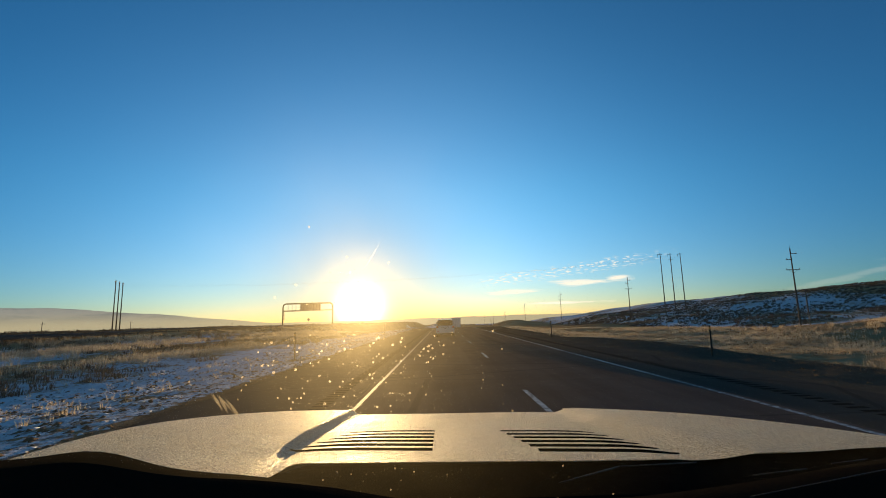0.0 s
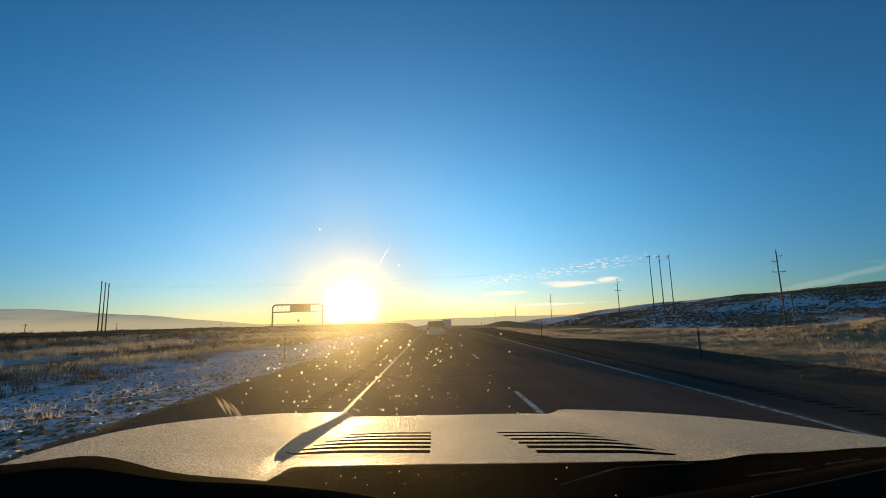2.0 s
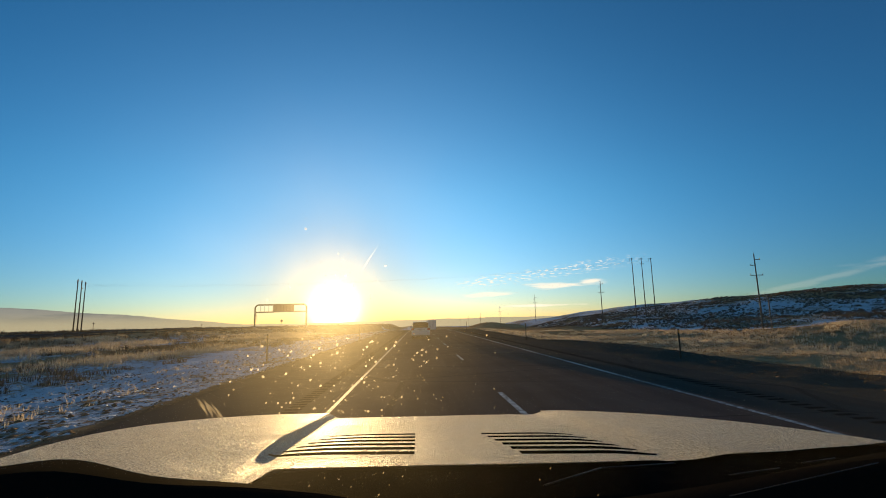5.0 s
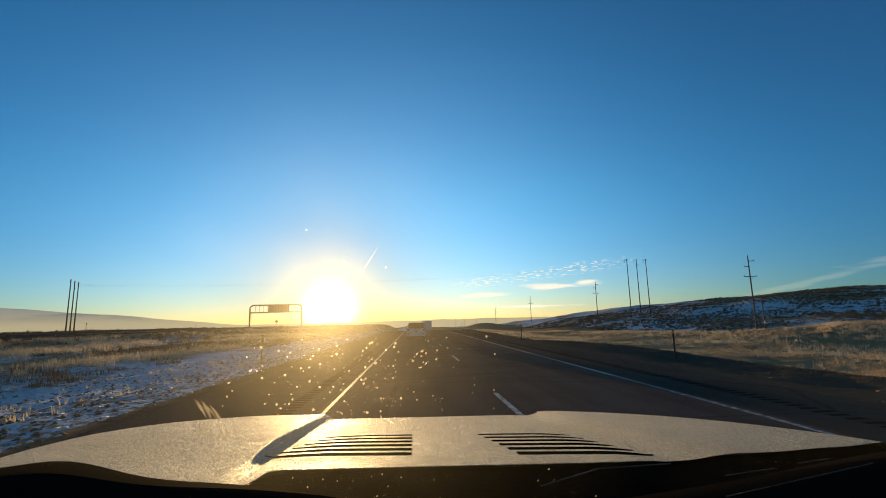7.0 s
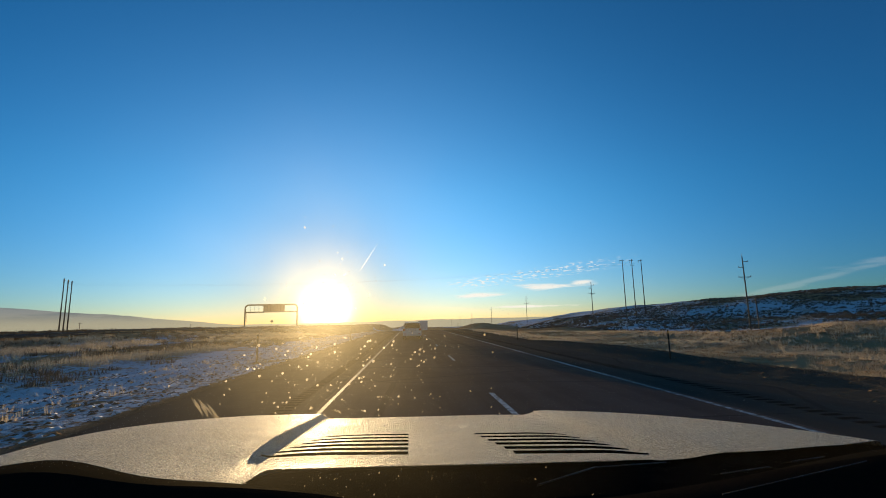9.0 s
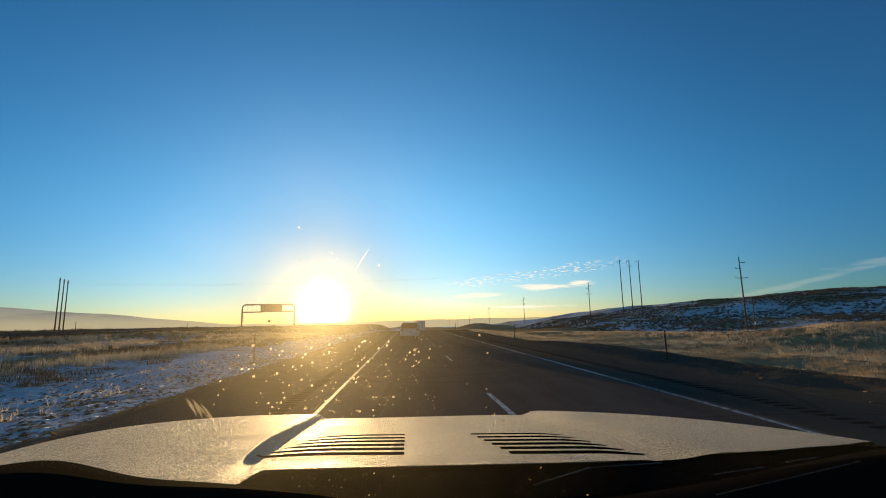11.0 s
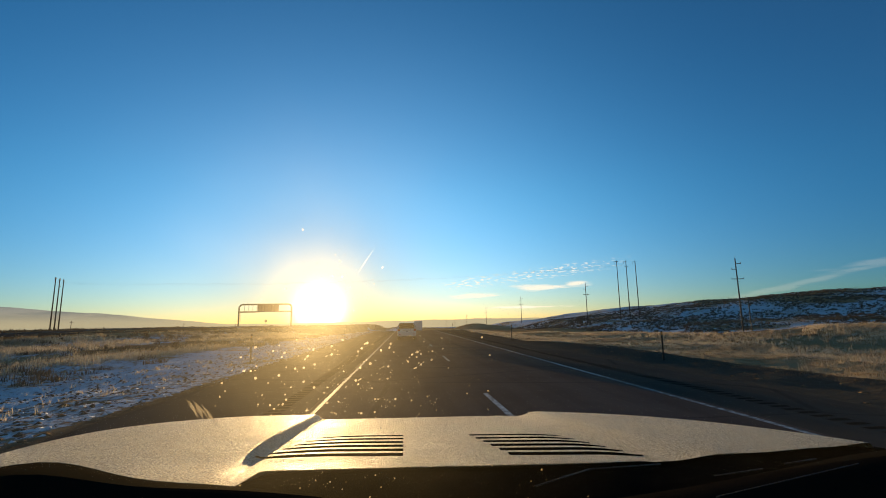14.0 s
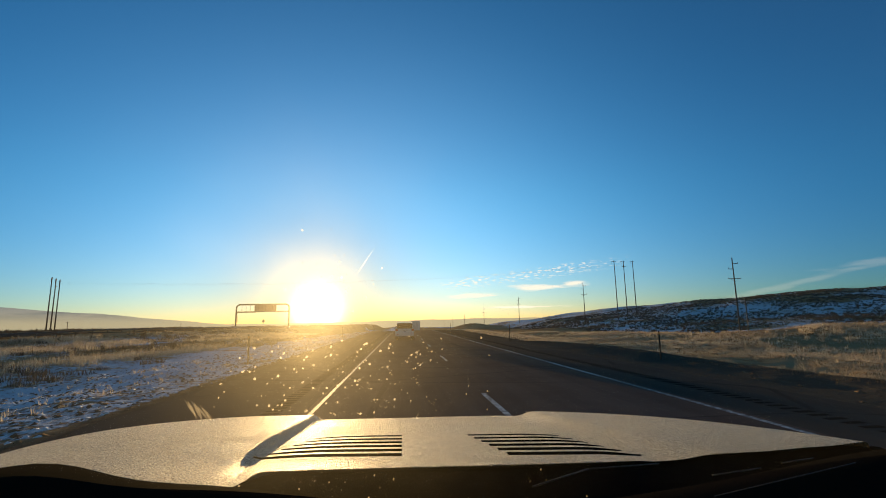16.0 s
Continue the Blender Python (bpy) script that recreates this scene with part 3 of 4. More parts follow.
def build_pickup_shell(car):
    """Front end, cab, doors, load bed and wheels."""
    boxed("grille", (0.03, 1.80, 1.08), (1.30, 0.10, 0.46), BLACK_PLASTIC, car, "black plastic grille", 0.03)
    boxed("front_bumper", (0.03, 1.86, 0.70), (1.96, 0.22, 0.26), BLACK_PLASTIC, car, "", 0.06)
    boxed("nose", (0.03, 1.55, 0.95), (1.70, 0.42, 0.62), FROST, car, "", 0.08)
    boxed("chassis", (0.05, -1.3, 0.62), (1.5, 5.6, 0.22), DARK_STEEL, car)
    boxed("roof", (0.03, -0.75, 2.16), (1.46, 1.80, 0.05), FROST, car, "", 0.02)
    boxed("rear_cab_wall", (0.03, -1.72, 1.55), (1.70, 0.06, 1.15), FROST, car, "", 0.02)
    boxed("load_bed", (0.03, -3.0, 0.86), (1.90, 2.2, 0.10), FROST, car, "", 0.02)
    boxed("tailgate", (0.03, -4.10, 1.16), (1.90, 0.08, 0.58), FROST, car, "", 0.02)
    boxed("rear_bumper", (0.03, -4.24, 0.72), (1.90, 0.18, 0.22), CHROME, car, "", 0.04)
    for s in (-1, 1):
        boxed("headlight", (0.03 + s * 0.78, 1.74, 1.10), (0.30, 0.20, 0.22), CERAMIC, car, "", 0.04)
        boxed("door", (0.04 + s * 0.97, -0.75, 1.05), (0.07, 1.90, 0.80), FROST, car, "", 0.025)
        boxed("bed_side", (0.04 + s * 0.93, -3.0, 1.16), (0.08, 2.2, 0.58), FROST, car, "", 0.02)
        rodded("windscreen_pillar", (0.03 + s * 0.96, 0.50, 1.40), (0.03 + s * 0.75, 0.06, 2.14), 0.035, FROST, car)
        rodded("cab_pillar", (0.03 + s * 0.95, -1.70, 1.40), (0.03 + s * 0.72, -1.62, 2.14), 0.04, FROST, car)
        boxed("side_mirror", (0.04 + s * 1.16, 0.22, 1.52), (0.24, 0.12, 0.22), BLACK_PLASTIC, car, "", 0.03)
        wheel(car, 0.04 + s * 0.83, 1.10, 0.42, 0.42, 0.28)
        wheel(car, 0.04 + s * 0.83, -2.95, 0.42, 0.42, 0.28)


def build_car():
    car = thing("pickup_truck", Matrix.Identity(4), "silver pickup with a frosted, vented hood and dusty windscreen", "truck")
    gu, gv = np.meshgrid(np.linspace(-1, 1, 260), np.linspace(0, 1, 130))
    rear = hood_rear(hood_mid(0.95) + gu * hood_half(0.95))
    gy = rear + (1.85 - rear) * gv
    gx = hood_mid(gy) + gu * hood_half(gy)
    gz = hood_z(gx, gy)
    edge = np.maximum(smooth(0.965, 1.0, np.abs(gu)), smooth(1.79, 1.85, gy))
    gz = gz - 0.07 * edge
    v = np.stack([gx.ravel(), gy.ravel(), gz.ravel()], 1)
    ny, nx = gu.shape
    i = np.arange(nx * ny).reshape(ny, nx)
    f = np.stack([i[:-1, :-1], i[:-1, 1:], i[1:, 1:], i[1:, :-1]], -1).reshape(-1, 4)
    me = bpy.data.meshes.new("hood")
    me.from_pydata(v.tolist(), [], f.tolist())
    hood = finish("hood", me, FROST, car, "silver hood dusted with frost and grit", True)
    # louvres: slot shade as near-black strips on the hood, bent back along the crease
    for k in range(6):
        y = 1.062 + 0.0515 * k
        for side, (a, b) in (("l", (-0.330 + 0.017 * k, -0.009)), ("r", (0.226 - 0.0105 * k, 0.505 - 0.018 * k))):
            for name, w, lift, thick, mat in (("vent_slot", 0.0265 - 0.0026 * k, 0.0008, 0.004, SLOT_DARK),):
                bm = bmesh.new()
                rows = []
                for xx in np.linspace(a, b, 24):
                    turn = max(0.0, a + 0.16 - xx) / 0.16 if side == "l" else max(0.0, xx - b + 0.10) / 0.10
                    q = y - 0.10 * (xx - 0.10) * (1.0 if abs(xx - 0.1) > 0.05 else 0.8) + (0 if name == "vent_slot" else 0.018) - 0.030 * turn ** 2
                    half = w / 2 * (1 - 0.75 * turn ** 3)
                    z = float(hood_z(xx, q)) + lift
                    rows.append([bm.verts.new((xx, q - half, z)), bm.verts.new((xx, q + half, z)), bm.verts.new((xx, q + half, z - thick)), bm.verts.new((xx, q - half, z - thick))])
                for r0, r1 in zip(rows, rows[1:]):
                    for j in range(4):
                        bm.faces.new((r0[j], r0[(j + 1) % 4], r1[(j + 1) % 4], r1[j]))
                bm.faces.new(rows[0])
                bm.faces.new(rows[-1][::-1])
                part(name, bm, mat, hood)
    # fenders under the hood's edge, black cowl, dash
    for s in (-1, 1):
        bm = bmesh.new()
        rows = []
        for y in np.linspace(0.3, 1.75, 24):
            x = float(hood_mid(y)) + s * (float(hood_half(y)) + 0.004)
            rows.append([bm.verts.new((x, y, 1.39)), bm.verts.new((x + s * 0.05, y, 1.30)), bm.verts.new((x + s * 0.08, y, 0.85))])
        for r0, r1 in zip(rows, rows[1:]):
            for j in range(2):
                bm.faces.new((r0[j], r0[j + 1], r1[j + 1], r1[j]))
        part("fender", bm, FROST, car)
    bm = bmesh.new()
    rows = []
    for x in np.linspace(-0.86, 1.02, 64):
        rear = float(hood_rear(x))
        line = [(rear + k, float(hood_z(x, rear + k)) - d) for k, d in ((0.20, 0.050), (0.06, 0.016), (0.0, 0.012), (-0.03, 0.024))]
        rows.append([bm.verts.new((x, y, z)) for y, z in line + [(0.64, 1.40), (0.45, 1.30)]])
    for r0, r1 in zip(rows, rows[1:]):
        for j in range(5):
            bm.faces.new((r0[j], r0[j + 1], r1[j + 1], r1[j]))
    part("cowl", bm, BLACK_PLASTIC, car, "", True)
    xs = np.linspace(-0.95, 1.05, 90)
    top = np.interp(xs, [-0.95, -0.56, -0.488, -0.456, -0.419, -0.393, -0.360, -0.327, -0.294, -0.214, -0.160, -0.079, 0.02, 0.116, 0.160, 0.227, 0.325, 0.417, 0.613, 1.05],
                    [1.566, 1.568, 1.570, 1.575, 1.582, 1.576, 1.562, 1.553, 1.549, 1.542, 1.533, 1.518, 1.500, 1.500, 1.508, 1.502, 1.510, 1.520, 1.547, 1.563])
    top = np.convolve(np.pad(top, 2, mode="edge"), [0.15, 0.2, 0.3, 0.2, 0.15], mode="valid")
    bm = bmesh.new()
    rows = []
    for x, t in zip(xs, top):
        rows.append([bm.verts.new((x, y, t + dz)) for y, dz in ((0.66, -0.10), (0.62, -0.010), (0.60, 0.0), (0.56, -0.004), (0.40, -0.03), (0.22, -0.05), (0.20, -0.2))])
    for r0, r1 in zip(rows, rows[1:]):
        for j in range(6):
            bm.faces.new((r0[j], r0[j + 1], r1[j + 1], r1[j]))
    part("dashboard", bm, DASH, car, "matt black dashboard top", True)
    # wiper arm lying along the cowl
    wiper = rodded("wiper_arm", (0.19, 0.72, 1.482), (0.31, 0.80, 1.478), 0.0011, DARK_STEEL, car)
    rodded("wiper_blade", (0.31, 0.80, 1.478), (0.47, 0.86, 1.462), 0.0011, DARK_STEEL, wiper)
    # two floating rods added in place of pale light streaks over the cowl
    rodded("streak_rod_left", (0.480, 0.72, 1.485), (0.562, 0.72, 1.492), 0.0009, DARK_STEEL, wiper)
    rodded("streak_rod_right", (0.600, 0.72, 1.498), (0.655, 0.72, 1.503), 0.0009, DARK_STEEL, wiper)
    # thin rod added in place of a reflected light line along the dash
    rodded("dash_streak_rod", (0.372, 0.56, 1.516), (0.565, 0.56, 1.546), 0.0006, DARK_STEEL, car)
    # windscreen pane and the dried drops on it
    pane = bmesh.new()
    a = [pane.verts.new(p) for p in ((-0.80, 0.62, 1.50), (0.85, 0.62, 1.50), (0.72, 0.14, 2.10), (-0.67, 0.14, 2.10))]
    pane.faces.new(a)
    glass = part("windscreen", pane, FILM, car, "raked windscreen with a thin film of dust")
    rng = np.random.default_rng(4)
    bm = bmesh.new()
    eye = Vector((0, 0, EYE_Z))
    nrm = Vector((0, 0.60, 0.48)).normalized()
    facing = (-SUN_DIR).to_track_quat("Z", "Y").to_matrix().to_4x4()
    n = 0
    while n < 760:
        if n < 480:
            u, w = rng.normal(-0.13, 0.14), -rng.uniform(0.025, 0.205)
        elif n < 690:
            u, w = rng.normal(-0.02, 0.22), -rng.uniform(0.20, 0.42)
        else:
            u, w = rng.normal(-0.17, 0.06), rng.uniform(0.06, 0.27) * rng.uniform(0.3, 1)
        way = Vector((u, 1, w))
        k = (Vector((0, 0.62, 1.50)) - eye).dot(nrm) / way.dot(nrm)
        p = eye + way * k
        r = 0.00030 + 0.0012 * rng.random() ** 3.5
        bmesh.ops.create_circle(bm, cap_ends=True, segments=9, radius=r, matrix=Matrix.Translation(p) @ facing @ Matrix.Rotation(rng.uniform(0, 6.28), 4, "Z") @ Matrix.Diagonal((rng.uniform(0.6, 1.0), 1, 1, 1)))
        n += 1
    # a wiped smear and a scratch, made of thin slivers lying on the pane
    marks = bmesh.new()
    for u0, w0, du, dw, k, half in ((-0.455, -0.144, 0.026, -0.040, 8, 0.0021), (-0.117, 0.108, 0.036, 0.058, 1, 0.0010)):
        for i in range(k):
            u, w = u0 + 0.0062 * i, w0 - 0.0034 * i + rng.uniform(-0.006, 0.006)
            ends = []
            for a, b in ((u, w), (u + du * rng.uniform(0.8, 1.2), w + dw * rng.uniform(0.8, 1.2))):
                way = Vector((a, 1, b))
                ends.append(eye + way * ((Vector((0, 0.618, 1.50)) - eye).dot(nrm) / way.dot(nrm)))
            along = (ends[1] - ends[0]).normalized()
            side = along.cross(nrm).normalized() * half * rng.uniform(0.5, 1.2)
            mid = ends[0].lerp(ends[1], 0.4)
            marks.faces.new([marks.verts.new(p) for p in (ends[0], mid + side, ends[1], mid - side)])
    build_pickup_shell(car)
    tagged(part("smear_marks", marks, SMEAR, glass, "dried smear and scratch on the windscreen"), kind="stuff")
    tagged(part("dried_drop_specks", bm, SPECK, glass, "scattered dried water spots catching the sun", True), kind="stuff")
    return car


build_car()


# ---- vehicles ahead ----
def build_suv(m):
    suv = thing("suv", m, "white SUV with a dark rear window driving ahead on the asphalt", "car")
    body = [(-2.3, 0.45), (-2.33, 0.62), (-2.30, 0.98), (-2.22, 1.06), (1.9, 1.02), (2.25, 0.90), (2.35, 0.55), (2.3, 0.35), (-2.2, 0.35)]
    bm = profile(body, 1.86)
    bmesh.ops.bevel(bm, geom=[e for e in bm.edges if abs(e.verts[0].co.x - e.verts[1].co.x) < 0.01], offset=0.07, segments=3, affect="EDGES", profile=0.6)
    part("body", bm, WHITE_PAINT, suv)
    cab = [(-2.22, 1.04), (-2.02, 1.56), (-1.9, 1.66), (0.1, 1.70), (0.45, 1.62), (1.15, 1.03)]
    bm = profile(cab, 1.8, lambda z: 0.91 - 0.20 * max(0.0, (z - 1.03) / 0.67) ** 1.3)
    bmesh.ops.bevel(bm, geom=[e for e in bm.edges if abs(e.verts[0].co.x - e.verts[1].co.x) < 0.01], offset=0.05, segments=3, affect="EDGES", profile=0.6)
    part("cabin", bm, WHITE_PAINT, suv)
    lean = Euler((math.atan2(0.2, 0.52), 0, 0)).to_matrix()
    bm = box(bmesh.new(), (0, -2.128, 1.325), (1.52, 0.03, 0.50), Euler((-0.367, 0, 0)).to_matrix(), 0.012)
    part("rear_window", bm, DARK_GLASS, suv, "dark tinted rear window")
    boxed("spoiler", (0, -2.05, 1.655), (1.30, 0.26, 0.045), WHITE_PAINT, suv, bevel=0.015)
    boxed("brake_light", (0, -2.19, 1.63), (0.34, 0.02, 0.022), RED_LENS, suv)
    for s in (-1, 1):
        boxed("tail_light", (s * 0.80, -2.275, 0.96), (0.26, 0.12, 0.20), RED_LENS, suv, "red tail light", 0.02)
        bm = box(bmesh.new(), (s * 0.872, -0.6, 1.33), (0.02, 2.5, 0.30), Euler((0, -s * 0.29, 0)).to_matrix(), 0.006)
        part("side_window", bm, DARK_GLASS, suv)
        boxed("mirror", (s * 1.03, 0.62, 1.12), (0.22, 0.12, 0.17), WHITE_PAINT, suv, bevel=0.03)
        rodded("roof_rail", (s * 0.66, -1.7, 1.73), (s * 0.66, 0.0, 1.75), 0.02, BLACK_PLASTIC, suv)
        wheel(suv, s * 0.80, -1.45, 0.35, 0.35, 0.23)
        wheel(suv, s * 0.80, 1.45, 0.35, 0.35, 0.23)
        rodded("exhaust_pipe", (s * 0.55, -2.38, 0.33), (s * 0.55, -2.1, 0.33), 0.04, CHROME, suv)
        boxed("reflector", (s * 0.70, -2.395, 0.55), (0.16, 0.02, 0.05), RED_LENS, suv)
    boxed("bumper", (0, -2.32, 0.50), (1.82, 0.14, 0.34), WHITE_PAINT, suv, "", 0.05)
    boxed("bumper_skirt", (0, -2.28, 0.30), (1.70, 0.12, 0.14), BLACK_PLASTIC, suv, "dark plastic lower bumper", 0.03)
    boxed("tailgate_trim", (0, -2.325, 0.94), (0.80, 0.03, 0.05), CHROME, suv, bevel=0.008)
    plate = boxed("number_plate", (0, -2.335, 0.78), (0.31, 0.012, 0.155), PLATE, suv, bevel=0.004)
    boxed("plate_bar", (0, -2.343, 0.78), (0.22, 0.006, 0.06), INK, plate)
    rodded("rear_wiper", (0.0, -2.225, 1.16), (-0.34, -2.19, 1.25), 0.008, RUBBER, suv)
    return suv


build_suv(pose(0.20, 48.2, float(road_z(48.0))))


def build_trailer_truck(m):
    t = thing("semi_trailer", m, "white box semi-trailer seen from behind on the highway", "truck")
    boxed("box_body", (0, 7.0, 2.35), (2.55, 14.0, 2.75), TRAILER, t, bevel=0.03)
    for s in (-1, 1):
        d = boxed("rear_door", (s * 0.62, -0.03, 2.35), (1.18, 0.05, 2.55), TRAILER, t, bevel=0.01)
        for k in (0.25, 0.55):
            rodded("lock_rod", (s * k - 0.0, -0.07, 1.15), (s * k, -0.07, 3.55), 0.02, STEEL, d)
        boxed("corner_post", (s * 1.245, -0.03, 2.35), (0.07, 0.08, 2.75), STEEL, t)
        boxed("tail_light", (s * 0.95, -0.06, 0.93), (0.32, 0.05, 0.10), RED_LENS, t)
        boxed("mud_flap", (s * 0.95, 0.9, 0.42), (0.6, 0.02, 0.55), RUBBER, t)
        for y in (1.6, 2.9):
            wheel(t, s * 0.98, y, 0.5, 0.5, 0.55)
    boxed("under_ride_bar", (0, -0.02, 0.55), (2.3, 0.10, 0.10), DARK_STEEL, t)
    boxed("chassis", (0, 7.0, 0.85), (1.0, 13.5, 0.22), DARK_STEEL, t)
    boxed("rear_sill", (0, -0.03, 0.97), (2.55, 0.08, 0.16), DARK_STEEL, t)
    boxed("tractor_cab", (0, 15.6, 1.9), (2.4, 2.4, 2.9), TRAILER, t, bevel=0.12)
    for s in (-1, 1):
        wheel(t, s * 1.0, 16.2, 0.5, 0.5, 0.3)
        boxed("mirror", (s * 1.42, 16.6, 2.3), (0.22, 0.12, 0.6), BLACK_PLASTIC, t, bevel=0.02)
    return t


build_trailer_truck(pose(3.75, 132.0, float(road_z(134.0))) @ Matrix.Rotation(-0.055, 4, "X"))


# ---- poles, gantry, posts ----
def build_utility_pole(m):
    p = thing("utility_pole", m, "tall weathered wooden utility pole with staggered crossarms", "utility pole", "power line poles")
    pole = rodded("pole", (0, 0, -0.8), (0, 0, 17.5), 0.20, WOOD, p, 0.11, 12)
    for x, z, w in ((0.55, 16.2, 1.3), (-0.55, 14.9, 1.3), (0.0, 12.6, 2.9)):
        arm = boxed("crossarm", (x, -0.13, z), (w, 0.11, 0.14), WOOD, p, bevel=0.012)
        ends = (x + math.copysign(w / 2 - 0.08, x),) if x else (-w / 2 + 0.1, w / 2 - 0.1)
        for e in ends:
            rodded("insulator", (e, -0.13, z + 0.06), (e, -0.13, z + 0.38), 0.06, CERAMIC, arm, 0.04, 8)
    rodded("brace", (-1.0, -0.14, 12.6), (0.0, -0.16, 11.8), 0.025, STEEL, p, n=6)
    rodded("brace", (1.0, -0.14, 12.6), (0.0, -0.16, 11.8), 0.025, STEEL, p, n=6)
    rodded("lightning_rod", (0, 0, 17.4), (0, 0, 18.1), 0.02, STEEL, p, n=6)
    return p


def on_ground(x, y, turn=0.0):
    return pose(x, y, float(ground_z(x, y)), 0, 0, turn)


first_pole = build_utility_pole(on_ground(78.0, 100.0, -4))
for x, y in ((78.0, 190.0), (78.0, 301.0), (78.0, 434.0), (78.0, 574.0), (78.0, 711.0), (78.0, 860.0)):
    copy_thing(first_pole, on_ground(x, y, random.uniform(-8, 8)))


TOWER_H, FAR_TOWER_H = 25.0, 17.5


def build_tower(m, label, height):
    """Three tall poles of one high-voltage line, each with its short arm."""
    t = thing("transmission_structure", m, label, "utility pole", "transmission line poles")
    for k in (-1, 0, 1):
        pole = rodded("pole", (4.4 * k, 0, -0.8), (4.4 * k, 0, height), 0.22, WOOD, t, 0.13, 12)
        boxed("crossarm", (4.4 * k - 0.4, -0.14, height - 0.5), (2.0, 0.12, 0.16), WOOD, pole, bevel=0.012)
        rodded("insulator", (4.4 * k - 1.2, -0.14, height - 1.6), (4.4 * k - 1.2, -0.14, height - 0.6), 0.06, CERAMIC, pole, n=8)
    boxed("crossarm", (0, -0.16, height - 2.6), (1.9, 0.12, 0.16), WOOD, t, bevel=0.012)
    return t


TOWER_A, TOWER_B = (95.0, 186.0), (-112.0, 157.0)
build_tower(on_ground(*TOWER_A, 6), "row of three tall wooden transmission poles standing on the hill", TOWER_H)
build_tower(on_ground(*TOWER_B, 112), "row of three tall wooden transmission poles beyond the median", FAR_TOWER_H)


def build_span(k):
    """One wire between the two structures, with its sag."""
    a = Vector((TOWER_A[0] + 4.4 * k - 1.2, TOWER_A[1] + 0.46 * k, float(ground_z(*TOWER_A)) + TOWER_H - 1.6))
    b = Vector((TOWER_B[0] - 1.65 * k, TOWER_B[1] + 4.08 * k, float(ground_z(*TOWER_B)) + FAR_TOWER_H - 1.6))
    bm = bmesh.new()
    pts = [a.lerp(b, u) - Vector((0, 0, 4 * 3.2 * u * (1 - u))) for u in np.linspace(0, 1, 25)]
    for p, q in zip(pts, pts[1:]):
        rod(bm, p, q, 0.006, n=4)
    return tagged(part("overhead_wire", bm, DARK_STEEL), "thin sagging transmission wire crossing above the highway", "wire", "overhead wires")


for k in (-1, 0, 1):
    build_span(k)


def build_gantry(m):
    g = thing("sign_gantry", m, "dark steel sign gantry with rounded corners, seen from behind", "sign gantry")
    w, h, r = 21.3, 9.6, 1.5

    def chord(name, pts, rad):
        bm = bmesh.new()
        for a, b in zip(pts, pts[1:]):
            rod(bm, a, b, rad, n=10)
        part(name, bm, DARK_STEEL, g, "", True)
    arc = [(w / 2 - r + r * math.cos(t), 0, h - r + r * math.sin(t)) for t in np.linspace(0, math.pi / 2, 8)]
    outline = [(w / 2, 0, -0.6)] + arc + [(-x, y, z) for x, y, z in reversed(arc)] + [(-w / 2, 0, -0.6)]
    chord("frame_tube", outline, 0.30)
    chord("lower_chord", [(-w / 2, 0, h - 3.0), (w / 2, 0, h - 3.0)], 0.20)
    for x in np.linspace(-w / 2 + 2.2, -3.4, 4):
        rodded("strut", (x, 0, h - 3.0), (x, 0, h), 0.06, DARK_STEEL, g, n=6)
    panel = boxed("sign_panel", (1.2, -0.2, h - 1.65), (8.6, 0.5, 3.1), SIGN_BACK, g, "grey aluminium message board back", 0.05)
    for x in np.linspace(-2.9, 5.3, 7):
        boxed("rib", (x, -0.5, h - 1.65), (0.14, 0.12, 3.0), DARK_STEEL, panel)
    boxed("walkway", (-6.5, -0.5, h - 3.25), (7.6, 0.9, 0.12), DARK_STEEL, g)
    ladder = boxed("ladder", (-w / 2 + 0.75, -0.3, 4.6), (0.06, 0.06, 4.0), DARK_STEEL, g)
    for k in range(7):
        rodded("rung", (-w / 2 + 0.3, -0.3, 2.8 + 0.6 * k), (-w / 2 + 0.75, -0.3, 2.8 + 0.6 * k), 0.03, DARK_STEEL, ladder, n=6)
    for s in (-1, 1):
        rodded("footing", (s * w / 2, 0, -0.9), (s * w / 2, 0, 0.4), 0.6, STEEL, g)
    return g


build_gantry(on_ground(-58.0, 196.0))


def build_guardrail(x, y0, y1):
    """A W-beam rail on wooden posts, along the near edge of the far carriageway."""
    g = thing("guardrail", on_ground(x, y0), "long galvanised steel guardrail along the far carriageway", "guardrail")
    base = float(ground_z(x, y0))
    ys = np.arange(y0, y1, 3.81)
    zs = ground_z(np.full(len(ys), x), ys) - base
    bm = bmesh.new()
    for a, b, za, zb in zip(ys, ys[1:], zs, zs[1:]):
        outline = ((0.0, 0.52), (0.05, 0.58), (0.0, 0.66), (0.05, 0.74), (0.0, 0.81), (-0.03, 0.81), (-0.03, 0.52))
        rings = [[bm.verts.new((dx, q - y0, h + dz)) for dx, dz in outline] for q, h in ((a, za), (b, zb))]
        for i in range(7):
            bm.faces.new((rings[0][i], rings[0][(i + 1) % 7], rings[1][(i + 1) % 7], rings[1][i]))
    # backlit rail: its shade is put into a dark steel colour
    part("rail", bm, DARK_STEEL, g)
    for q, h in zip(ys, zs):
        boxed("rail_post", (-0.12, q - y0, h + 0.32), (0.16, 0.12, 0.96), WOOD, g, bevel=0.01)
    return g


